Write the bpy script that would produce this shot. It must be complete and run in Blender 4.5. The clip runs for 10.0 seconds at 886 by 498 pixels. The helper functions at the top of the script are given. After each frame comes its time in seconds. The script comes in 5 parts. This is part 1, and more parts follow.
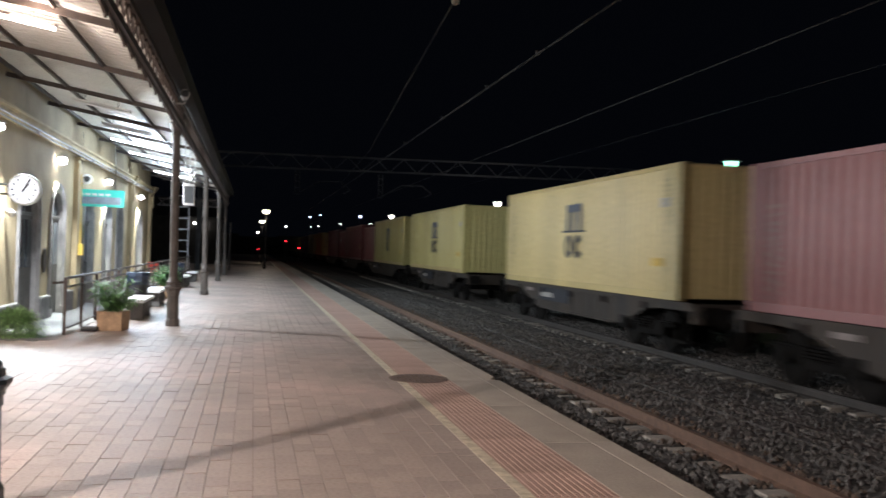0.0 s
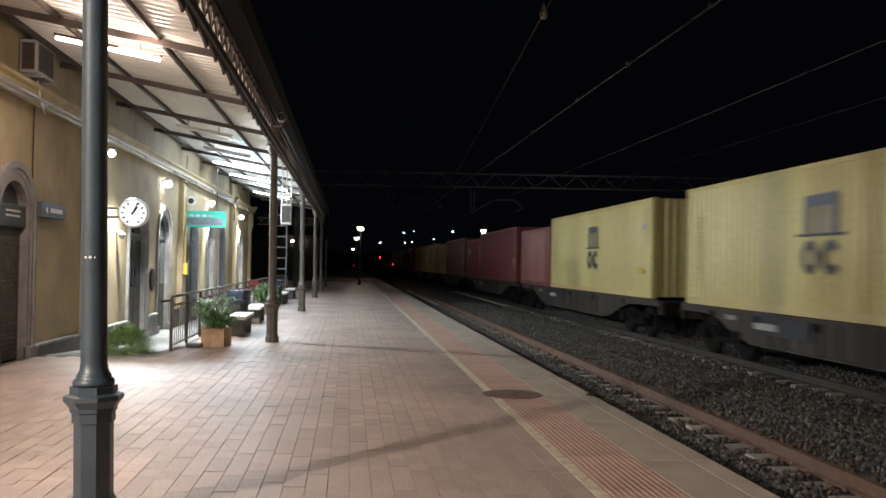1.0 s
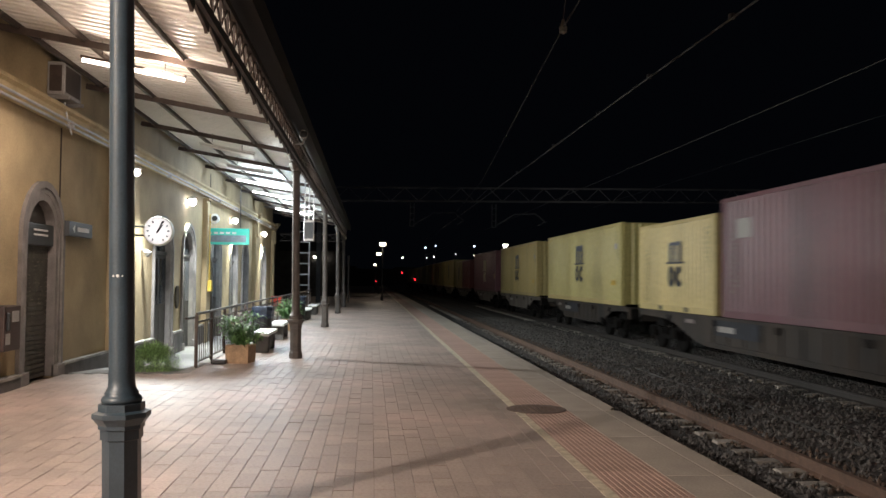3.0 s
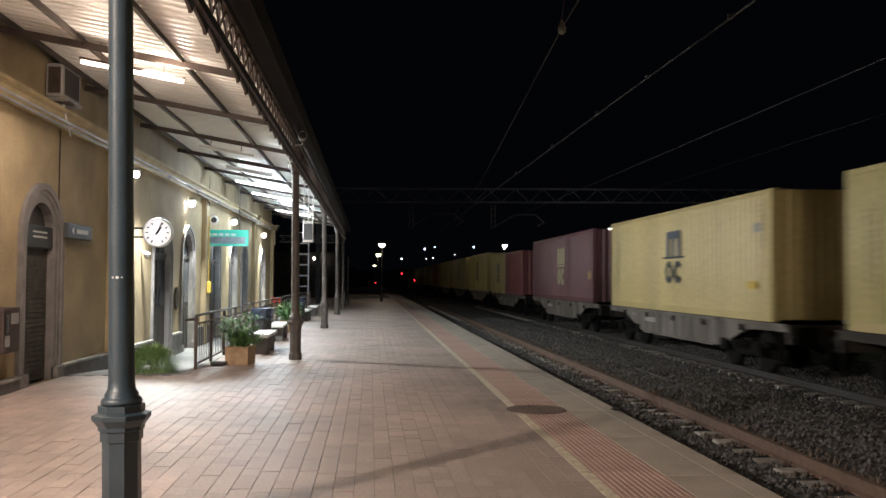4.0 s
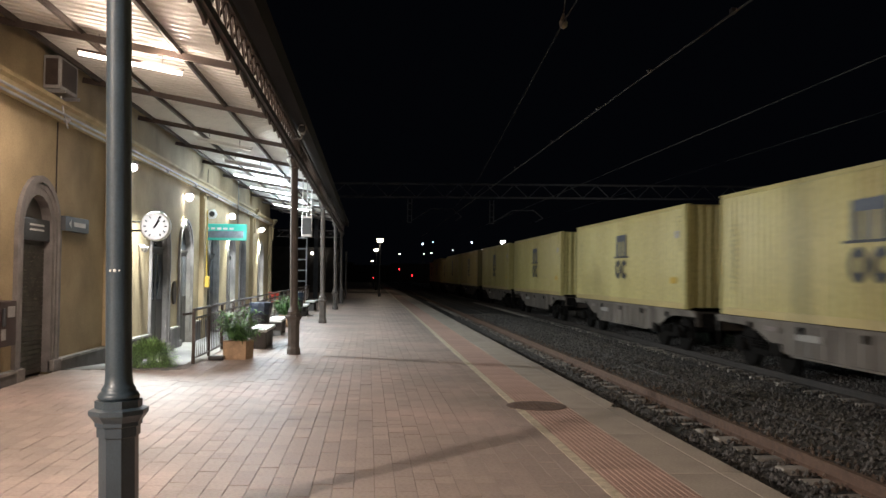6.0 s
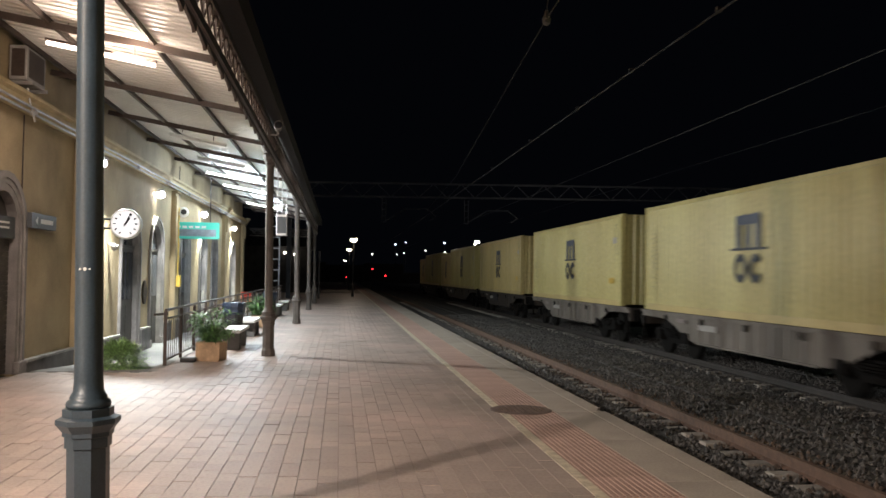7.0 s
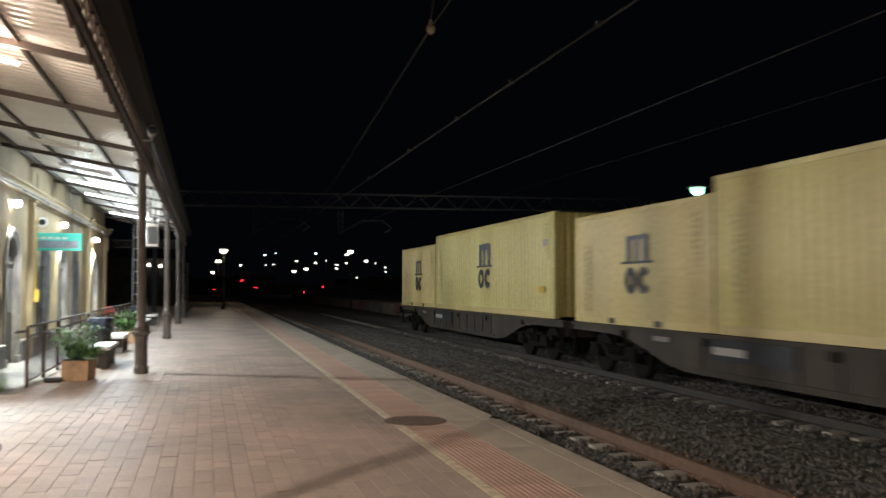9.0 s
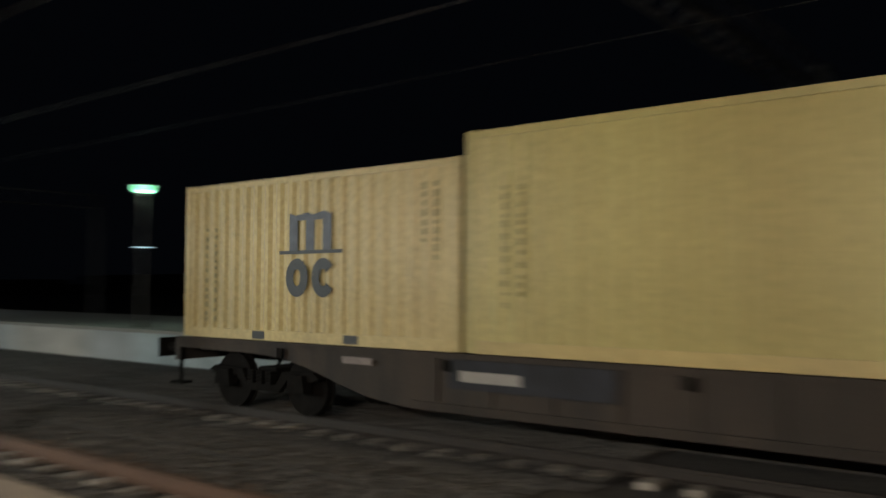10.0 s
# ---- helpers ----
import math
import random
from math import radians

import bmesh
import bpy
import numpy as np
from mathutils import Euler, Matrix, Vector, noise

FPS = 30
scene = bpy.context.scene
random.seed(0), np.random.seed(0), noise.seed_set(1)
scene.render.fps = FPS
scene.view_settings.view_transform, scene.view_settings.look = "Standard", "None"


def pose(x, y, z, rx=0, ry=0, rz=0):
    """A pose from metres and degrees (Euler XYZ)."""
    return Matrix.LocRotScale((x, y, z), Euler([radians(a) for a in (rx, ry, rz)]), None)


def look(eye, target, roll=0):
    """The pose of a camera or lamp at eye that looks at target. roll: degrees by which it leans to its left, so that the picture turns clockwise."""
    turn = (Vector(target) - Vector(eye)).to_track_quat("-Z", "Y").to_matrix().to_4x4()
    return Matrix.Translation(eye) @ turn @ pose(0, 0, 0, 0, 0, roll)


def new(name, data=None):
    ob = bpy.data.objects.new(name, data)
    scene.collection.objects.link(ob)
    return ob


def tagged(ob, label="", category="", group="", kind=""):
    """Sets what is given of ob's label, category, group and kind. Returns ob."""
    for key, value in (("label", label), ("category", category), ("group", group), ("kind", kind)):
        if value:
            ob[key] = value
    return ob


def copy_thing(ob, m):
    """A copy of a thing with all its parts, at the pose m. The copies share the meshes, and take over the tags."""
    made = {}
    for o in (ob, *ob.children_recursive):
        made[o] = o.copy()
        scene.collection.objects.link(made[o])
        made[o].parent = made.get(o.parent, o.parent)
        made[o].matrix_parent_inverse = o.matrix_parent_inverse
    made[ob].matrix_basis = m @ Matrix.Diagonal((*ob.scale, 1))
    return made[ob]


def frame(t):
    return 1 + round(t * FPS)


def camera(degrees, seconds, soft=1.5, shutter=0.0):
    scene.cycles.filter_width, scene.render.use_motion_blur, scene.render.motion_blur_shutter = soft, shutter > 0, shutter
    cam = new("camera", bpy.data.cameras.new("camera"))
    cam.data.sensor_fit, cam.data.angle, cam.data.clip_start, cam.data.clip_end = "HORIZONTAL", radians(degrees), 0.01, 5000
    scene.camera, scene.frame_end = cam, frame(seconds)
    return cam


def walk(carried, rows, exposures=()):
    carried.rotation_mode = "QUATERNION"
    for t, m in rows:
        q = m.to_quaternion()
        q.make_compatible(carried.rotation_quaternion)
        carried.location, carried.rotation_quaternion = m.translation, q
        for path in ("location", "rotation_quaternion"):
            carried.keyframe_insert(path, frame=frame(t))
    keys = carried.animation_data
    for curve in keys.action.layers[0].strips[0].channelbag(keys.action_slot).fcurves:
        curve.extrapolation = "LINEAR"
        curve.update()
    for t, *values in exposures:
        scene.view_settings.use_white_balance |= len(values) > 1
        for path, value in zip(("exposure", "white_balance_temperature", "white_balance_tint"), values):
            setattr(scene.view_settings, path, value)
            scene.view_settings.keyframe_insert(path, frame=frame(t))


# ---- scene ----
cam = camera(55.0, 10.0, shutter=0.42)
PATH = [
    (0, (0.687, -0.184, 1.715), (1.122, 1.769, 1.723), 1.9),
    (0.5, (0.715, -0.218, 1.732), (0.997, 1.762, 1.749), 1.5),
    (1, (0.7, -0.222, 1.733), (0.919, 1.765, 1.769), 1.1),
    (1.5, (0.7, -0.219, 1.735), (0.885, 1.772, 1.793), 1.0),
    (2, (0.701, -0.228, 1.736), (0.877, 1.763, 1.804), 0.8),
    (2.5, (0.697, -0.247, 1.739), (0.867, 1.745, 1.808), 0.7),
    (4, (0.69, -0.242, 1.735), (0.859, 1.75, 1.807), 0.4),
    (4.5, (0.693, -0.244, 1.735), (0.865, 1.748, 1.803), 0.4),
    (5, (0.687, -0.219, 1.734), (0.855, 1.772, 1.798), 0.5),
    (5.5, (0.689, -0.222, 1.732), (0.856, 1.77, 1.794), 0.6),
    (7, (0.555, 0.177, 1.728), (0.794, 2.162, 1.791), 0.9),
    (7.5, (0.498, 0.311, 1.728), (0.803, 2.286, 1.81), 0.9),
    (8, (0.384, 0.41, 1.723), (0.753, 2.374, 1.812), 0.3),
    (8.5, (0.336, 0.389, 1.719), (0.754, 2.343, 1.806), 0.0),
    (9, (0.315, 0.386, 1.718), (0.85, 2.31, 1.807), 0.1),
    (9.4, (0.370, 0.397, 1.714), (1.172, 2.227, 1.802), -0.1),
    (9.5, (0.389, 0.399, 1.712), (1.298, 2.178, 1.805), 0.2),
    (9.7, (0.389, 0.399, 1.712), (1.502, 2.058, 1.806), 0.2),
    (9.8, (0.389, 0.399, 1.712), (1.633, 1.962, 1.807), 0.2),
    (9.9, (0.389, 0.399, 1.712), (1.774, 1.839, 1.801), -0.1),
    (10, (0.389, 0.399, 1.712), (1.955, 1.640, 1.804), 0.2),
]
EXPOSURE = [(0, 0.30, 6000, 13), (0.5, 0.22, 6150, 13), (1.2, 0.08, 6350, 12), (2.5, 0.0, 6430, 12), (5.5, 0.0, 6430, 12), (7, 0.06, 6450, 12), (8.5, 0.12, 6550, 10), (9, 0.08, 6650, 10),
            (9.5, 0.08, 6650, 9), (10, 0.02, 6550, 5)]
walk(cam, [(t, look(eye, target, roll)) for t, eye, target, roll in PATH], EXPOSURE)

# ---- light of the night ----
world = bpy.data.worlds.new("night")
scene.world = world
world.use_nodes = True
world.node_tree.nodes["Background"].inputs[0].default_value = (0.0009, 0.0011, 0.0017, 1)
world.node_tree.nodes["Background"].inputs[1].default_value = 1.0

WARM = (1.0, 0.81, 0.66)
COOL = (0.74, 0.91, 1.0)
WHITE = (0.95, 1.0, 0.96)


def area_lamp(name, m, power, colour, sx, sy):
    data = bpy.data.lights.new(name, "AREA")
    data.shape, data.size, data.size_y, data.energy, data.color = "RECTANGLE", sx, sy, power, colour
    ob = new(name, data)
    ob.matrix_world = m
    return ob


def spot_lamp(name, m, power, colour, degrees, blend=0.5, radius=0.06):
    data = bpy.data.lights.new(name, "SPOT")
    data.energy, data.color, data.spot_size, data.spot_blend, data.shadow_soft_size = power, colour, radians(degrees), blend, radius
    ob = new(name, data)
    ob.matrix_world = m
    return ob


def point_lamp(name, place, power, colour, radius=0.12):
    data = bpy.data.lights.new(name, "POINT")
    data.energy, data.color, data.shadow_soft_size = power, colour, radius
    ob = new(name, data)
    ob.location = place
    return ob


# ---- materials ----
def mat(name, colour, rough=0.6, metal=0.0, var=0.25, scale=3.0, fine=40.0, bump=0.15, island=0.0, each=0.0, coat=0.0, stain=None, streak=0.0):
    """A painted or raw surface with stains at one scale and grain at another."""
    m = bpy.data.materials.new(name)
    m.use_nodes = True
    nt = m.node_tree
    b = nt.nodes["Principled BSDF"]
    b.inputs["Roughness"].default_value, b.inputs["Metallic"].default_value = rough, metal
    b.inputs["Coat Weight"].default_value = coat
    co = nt.nodes.new("ShaderNodeTexCoord")
    big, small = nt.nodes.new("ShaderNodeTexNoise"), nt.nodes.new("ShaderNodeTexNoise")
    big.inputs["Scale"].default_value, big.inputs["Detail"].default_value = scale, 5
    small.inputs["Scale"].default_value, small.inputs["Detail"].default_value = fine, 3
    src = co.outputs["Object"]
    if streak:
        mp = nt.nodes.new("ShaderNodeMapping")
        mp.inputs["Scale"].default_value = (1, 1, streak)
        nt.links.new(src, mp.inputs[0])
        src = mp.outputs[0]
    nt.links.new(src, big.inputs["Vector"])
    nt.links.new(co.outputs["Object"], small.inputs["Vector"])
    ramp = nt.nodes.new("ShaderNodeValToRGB")
    dark = stain or [c * (1 - var) for c in colour]
    ramp.color_ramp.elements[0].color, ramp.color_ramp.elements[1].color = (*dark, 1), (*[min(1, c * (1 + var * 0.5)) for c in colour], 1)
    ramp.color_ramp.elements[0].position, ramp.color_ramp.elements[1].position = 0.3, 0.68
    nt.links.new(big.outputs["Fac"], ramp.inputs[0])
    mix = nt.nodes.new("ShaderNodeMix")
    mix.data_type, mix.blend_type = "RGBA", "OVERLAY"
    mix.inputs["Factor"].default_value = 0.35
    nt.links.new(ramp.outputs[0], mix.inputs["A"])
    nt.links.new(small.outputs["Fac"], mix.inputs["B"])
    out = mix.outputs["Result"]
    for amount, kind in ((island, "ShaderNodeNewGeometry"), (each, "ShaderNodeObjectInfo")):
        if amount:
            n = nt.nodes.new(kind)
            hsv = nt.nodes.new("ShaderNodeHueSaturation")
            rng = nt.nodes.new("ShaderNodeMapRange")
            rng.inputs["To Min"].default_value, rng.inputs["To Max"].default_value = 1 - amount, 1 + amount
            nt.links.new(n.outputs["Random Per Island" if kind.endswith("Geometry") else "Random"], rng.inputs["Value"])
            nt.links.new(rng.outputs[0], hsv.inputs["Value"])
            nt.links.new(out, hsv.inputs["Color"])
            out = hsv.outputs[0]
    nt.links.new(out, b.inputs["Base Color"])
    if bump:
        bp = nt.nodes.new("ShaderNodeBump")
        bp.inputs["Strength"].default_value, bp.inputs["Distance"].default_value = bump, 0.01
        nt.links.new(small.outputs["Fac"], bp.inputs["Height"])
        nt.links.new(bp.outputs[0], b.inputs["Normal"])
    return m


def glow(name, colour, strength):
    m = bpy.data.materials.new(name)
    m.use_nodes = True
    b = m.node_tree.nodes["Principled BSDF"]
    b.inputs["Base Color"].default_value = (*colour, 1)
    b.inputs["Emission Color"].default_value = (*colour, 1)
    b.inputs["Emission Strength"].default_value = strength
    return m


def glass(name, tint=(0.05, 0.06, 0.07)):
    m = bpy.data.materials.new(name)
    m.use_nodes = True
    b = m.node_tree.nodes["Principled BSDF"]
    b.inputs["Base Color"].default_value = (*tint, 1)
    b.inputs["Roughness"].default_value = 0.08
    return m


OCHRE = mat("ochre_plaster", (0.365, 0.287, 0.170), 0.85, var=0.26, scale=1.2, fine=45, bump=0.4)
STONE = mat("grey_stone", (0.215, 0.20, 0.195), 0.8, var=0.25, scale=4, fine=50)
PLINTH = mat("plinth_stone", (0.125, 0.118, 0.115), 0.85, var=0.3, scale=3, fine=45)
CREAM = mat("cream_moulding", (0.50, 0.40, 0.23), 0.8, var=0.2, scale=2)
PAVER = mat("paver_concrete", (0.372, 0.288, 0.256), 0.5, var=0.3, scale=0.55, fine=32, bump=0.5, stain=(0.265, 0.225, 0.195), each=0.10)
PAVER_JOINED = mat("paver_concrete_far", (0.372, 0.288, 0.256), 0.5, var=0.3, scale=0.55, fine=32, bump=0.5, stain=(0.265, 0.225, 0.195), island=0.10)
BEDDING = mat("paver_bedding", (0.22, 0.18, 0.155), 0.9, var=0.3, scale=5)
TACTILE = mat("red_tactile", (0.37, 0.245, 0.20), 0.7, var=0.2, scale=2, each=0.08)
COPING = mat("coping_slab", (0.36, 0.31, 0.26), 0.75, var=0.2, scale=1.6, each=0.08)
YELLOW_LINE = mat("worn_yellow_line", (0.52, 0.455, 0.345), 0.7, var=0.35, scale=9)
RAMP = mat("ramp_concrete", (0.19, 0.19, 0.188), 0.9, var=0.18, scale=1.5, fine=60)
CONCRETE = mat("concrete", (0.30, 0.29, 0.27), 0.85, var=0.3, scale=3)
SLEEPER = mat("sleeper_concrete", (0.33, 0.30, 0.265), 0.85, var=0.4, scale=6, each=0.25)
BALLAST = mat("ballast_bed", (0.066, 0.062, 0.060), 0.95, var=0.5, scale=14, fine=90, bump=1.0)
STONES = mat("ballast_stones", (0.098, 0.093, 0.090), 0.9, var=0.3, scale=20, island=0.5)
STONES_RUST = mat("rusty_ballast_stones", (0.105, 0.075, 0.058), 0.9, var=0.3, scale=20, island=0.45)
RUST = mat("rusty_rail", (0.115, 0.067, 0.046), 0.8, var=0.3, scale=8, fine=60)
RUST_DARK = mat("dark_rail", (0.030, 0.024, 0.021), 0.7, var=0.3, scale=8, fine=60)
EARTH = mat("trackside_earth", (0.06, 0.055, 0.05), 0.95, var=0.4, scale=2, fine=20, bump=0.6)
DARK_STEEL = mat("dark_steel", (0.035, 0.032, 0.03), 0.5, 0.3, var=0.3, scale=5)
BROWN_STEEL = mat("brown_painted_iron", (0.06, 0.042, 0.034), 0.55, 0.1, var=0.3, scale=5)
IRON = mat("slate_painted_iron", (0.033, 0.051, 0.066), 0.42, 0.0, var=0.2, scale=4, fine=70, bump=0.08, coat=0.25)
IRON_BROWN = mat("worn_painted_iron", (0.085, 0.07, 0.062), 0.55, 0.0, var=0.3, scale=5)
SHEET = mat("white_corrugated_sheet", (0.74, 0.73, 0.70), 0.40, 0.0, var=0.08, scale=1.5, bump=0.05)
WIRE = mat("dull_wire", (0.052, 0.050, 0.049), 0.8, 0.0, var=0.3)
GALVANISED = mat("galvanised_lattice", (0.095, 0.095, 0.10), 0.7, 0.0, var=0.3, scale=2)
BOX_DARK = mat("dark_red_enamel", (0.045, 0.024, 0.02), 0.5, var=0.3)
ZINC = mat("zinc", (0.42, 0.42, 0.43), 0.4, 0.7, var=0.2)
WHITE_PAINT = mat("white_paint", (0.72, 0.72, 0.70), 0.5, var=0.1)
MATT_BLACK = mat("matt_black_paint", (0.012, 0.011, 0.011), 0.9, var=0.2)
CASE_GREY = mat("grey_case", (0.30, 0.29, 0.28), 0.6, var=0.2)
CASE_DULL = mat("faded_scrawl", (0.15, 0.14, 0.115), 0.7, var=0.4, scale=12)
BLACK = mat("black_plastic", (0.02, 0.02, 0.022), 0.45, var=0.2)
LINER = mat("dark_blue_bag", (0.02, 0.03, 0.055), 0.35, var=0.3, scale=12)
TERRACOTTA = mat("terracotta", (0.47, 0.32, 0.20), 0.8, var=0.2, scale=8)
LEAF = mat("leaf", (0.10, 0.22, 0.06), 0.55, var=0.4, scale=10, island=0.5)
LEAF_PALE = mat("leaf_pale", (0.27, 0.44, 0.17), 0.6, var=0.4, scale=10, island=0.5)
SOIL = mat("soil", (0.04, 0.03, 0.025), 0.95)
RED_PLASTIC = mat("red_plastic", (0.5, 0.05, 0.03), 0.45, var=0.1)
SCREEN_GREY = mat("display_glass", (0.17, 0.21, 0.25), 0.25, var=0.3, scale=5)
SIGN_GREY = mat("sign_slate", (0.036, 0.039, 0.043), 0.5, var=0.15)
BAR_PALE = mat("pale_lettering", (0.6, 0.6, 0.58), 0.6, var=0.1)
BRONZE = mat("bronze_plaque", (0.05, 0.04, 0.03), 0.4, 0.5, var=0.3)
COVER_IRON = mat("worn_cover_iron", (0.15, 0.105, 0.085), 0.6, 0.2, var=0.3, scale=8)
SHUTTER = mat("shutter_metal", (0.085, 0.078, 0.068), 0.55, 0.3, var=0.45, scale=5)
DOOR_WOOD = mat("dark_door_paint", (0.045, 0.04, 0.035), 0.5, var=0.3, scale=4)
WINDOW_GLASS = glass("dark_glass")
GLOW_WARM = glow("tube_warm", (1.0, 0.80, 0.66), 9)
GLOW_COOL = glow("tube_cool", (0.97, 1.0, 1.0), 12)
GLOW_WALL = glow("wall_lamp_glass", (1.0, 0.98, 0.92), 35)
GLOW_GREEN = glow("mercury_glass", (0.36, 1.0, 0.62), 2.0)
GLOW_LAMP = glow("street_lamp_glass", (1.0, 0.84, 0.60), 12)
GLOW_WHITE = glow("far_white_light", (1.0, 0.93, 0.80), 8)
GLOW_BLUE = glow("far_blue_light", (0.70, 0.78, 1.0), 6)
GLOW_RED = glow("red_signal_glass", (1.0, 0.02, 0.03), 9)
GLOW_BOX = glow("lit_panel", (0.62, 0.84, 1.0), 1.3)
GLOW_CLOCK = glow("lit_clock_dial", (0.95, 0.97, 1.0), 0.75)
GLOW_SIGN = glow("lit_sign_teal", (0.03, 0.34, 0.27), 0.33)
INK = mat("dark_lettering", (0.03, 0.035, 0.045), 0.5, var=0.15)
INK_BLUE = mat("faded_blue_print", (0.085, 0.10, 0.135), 0.5, var=0.35, scale=6)
INK_SOFT = mat("faded_lettering", (0.30, 0.265, 0.125), 0.6, var=0.2)
BOX_WINE = mat("container_wine_red", (0.20, 0.050, 0.058), 0.42, var=0.2, scale=0.8, fine=12, bump=0.05, streak=0.12)
INK_CREAM = mat("cream_lettering", (0.50, 0.45, 0.30), 0.5, var=0.1)
INK_WHITE = mat("white_lettering", (0.36, 0.34, 0.32), 0.5, var=0.1)
INK_DIM = mat("worn_white_lettering", (0.24, 0.20, 0.19), 0.6, var=0.3)
INK_OCHRE = mat("ochre_label", (0.36, 0.24, 0.10), 0.5, var=0.15)
INK_GOLD = mat("yellow_label", (0.62, 0.42, 0.07), 0.5, var=0.1)
BOX_YELLOW = mat("container_yellow", (0.50, 0.45, 0.185), 0.42, var=0.22, scale=0.7, fine=12, bump=0.05, stain=(0.42, 0.35, 0.14), streak=0.12, each=0.07)
BOX_CREAM = mat("container_faded_yellow_and_lit_rail", (0.55, 0.445, 0.195), 0.42, var=0.18, scale=0.8, fine=12, bump=0.05, stain=(0.46, 0.37, 0.17), streak=0.12, each=0.06)
BOX_RED = mat("container_red", (0.26, 0.040, 0.052), 0.42, var=0.25, scale=0.8, fine=12, bump=0.05, streak=0.12)
BOX_PINK = mat("container_faded_red", (0.25, 0.085, 0.085), 0.42, var=0.2, scale=0.8, fine=12, bump=0.05, streak=0.12)
BOX_PURPLE = mat("container_maroon", (0.16, 0.068, 0.084), 0.42, var=0.2, scale=0.8, fine=12, bump=0.05, streak=0.12)
WAGON_DARK = mat("wagon_dark", (0.044, 0.033, 0.026), 0.8, 0.0, var=0.6, scale=1.6, streak=0.25, stain=(0.022, 0.020, 0.019))
WAGON_NAVY = mat("wagon_navy", (0.017, 0.019, 0.028), 0.7, var=0.5, scale=3)
WAGON_GREY = mat("wagon_grey", (0.185, 0.165, 0.145), 0.8, 0.0, var=0.5, scale=1.6, streak=0.25, stain=(0.08, 0.065, 0.055))
GREASE = mat("greasy_steel", (0.010, 0.009, 0.0085), 0.9, 0.0, var=0.4, scale=6)
GREASE.node_tree.nodes["Principled BSDF"].inputs["Specular IOR Level"].default_value = 0.1


# ---- mesh helpers ----
def box(bm, x0, x1, y0, y1, z0, z1):
    v = [bm.verts.new(p) for p in ((x0, y0, z0), (x1, y0, z0), (x1, y1, z0), (x0, y1, z0), (x0, y0, z1), (x1, y0, z1), (x1, y1, z1), (x0, y1, z1))]
    for f in ((3, 2, 1, 0), (4, 5, 6, 7), (0, 1, 5, 4), (1, 2, 6, 5), (2, 3, 7, 6), (3, 0, 4, 7)):
        bm.faces.new([v[i] for i in f])
    return v


def bevelled(bm, width, segments=2):
    bmesh.ops.bevel(bm, geom=list(bm.edges), offset=width, segments=segments, affect="EDGES", profile=0.6)
    return bm


def boxed(x0, x1, y0, y1, z0, z1, bevel=0.0):
    bm = bmesh.new()
    box(bm, x0, x1, y0, y1, z0, z1)
    return bevelled(bm, bevel) if bevel else bm


def bar(bm, a, b, r=0.02, sides=6):
    """A round bar from a to b."""
    a, b = Vector(a), Vector(b)
    q = (b - a).to_track_quat("Z", "Y")
    rings = []
    for p in (a, b):
        rings.append([bm.verts.new(p + q @ Vector((r * math.cos(2 * math.pi * i / sides), r * math.sin(2 * math.pi * i / sides), 0))) for i in range(sides)])
    for i in range(sides):
        j = (i + 1) % sides
        bm.faces.new((rings[0][i], rings[0][j], rings[1][j], rings[1][i]))
    bm.faces.new(rings[0][::-1])
    bm.faces.new(rings[1])


def beam(bm, a, b, w, h):
    """A square beam from a to b."""
    a, b = Vector(a), Vector(b)
    d = (b - a).normalized()
    side = d.cross(Vector((0, 0, 1)))
    side = side.normalized() if side.length > 0.01 else Vector((1, 0, 0))
    up = side.cross(d)
    ends = [[bm.verts.new(p + side * (sx * w / 2) + up * (sz * h / 2)) for sx, sz in ((-1, -1), (1, -1), (1, 1), (-1, 1))] for p in (a, b)]
    for i in range(4):
        j = (i + 1) % 4
        bm.faces.new((ends[0][i], ends[0][j], ends[1][j], ends[1][i]))
    bm.faces.new(ends[0][::-1])
    bm.faces.new(ends[1])


def lathe(bm, profile, x=0.0, y=0.0, sides=16, turn=0.0):
    """Turns (radius, height) pairs about the upright through x, y."""
    rings = [[bm.verts.new((x + r * math.cos(2 * math.pi * i / sides + turn), y + r * math.sin(2 * math.pi * i / sides + turn), z)) for i in range(sides)] for r, z in profile]
    for lo, hi in zip(rings, rings[1:]):
        for i in range(sides):
            j = (i + 1) % sides
            bm.faces.new((lo[i], lo[j], hi[j], hi[i]))
    bm.faces.new(rings[0][::-1])
    bm.faces.new(rings[-1])


def prism(bm, outline, x0, x1):
    """An outline of (y, z) pairs drawn out from x0 to x1."""
    a = [bm.verts.new((x0, y, z)) for y, z in outline]
    b = [bm.verts.new((x1, y, z)) for y, z in outline]
    bm.faces.new(a)
    bm.faces.new(b[::-1])
    for i in range(len(a)):
        j = (i + 1) % len(a)
        bm.faces.new((a[j], a[i], b[i], b[j]))


def ball(bm, centre, r, u=10, v=6):
    bmesh.ops.create_uvsphere(bm, u_segments=u, v_segments=v, radius=r, matrix=Matrix.Translation(centre))


def mesh_of(name, bm, material):
    bmesh.ops.recalc_face_normals(bm, faces=list(bm.faces))
    me = bpy.data.meshes.new(name)
    bm.to_mesh(me)
    bm.free()
    me.materials.append(material)
    return me


def part(name, bm, material, parent, label="", smooth=False):
    me = bm if isinstance(bm, bpy.types.Mesh) else mesh_of(name, bm, material)
    if smooth:
        me.shade_smooth()
    ob = new(name, me)
    ob.parent = parent
    if label:
        ob["label"] = label
    return ob


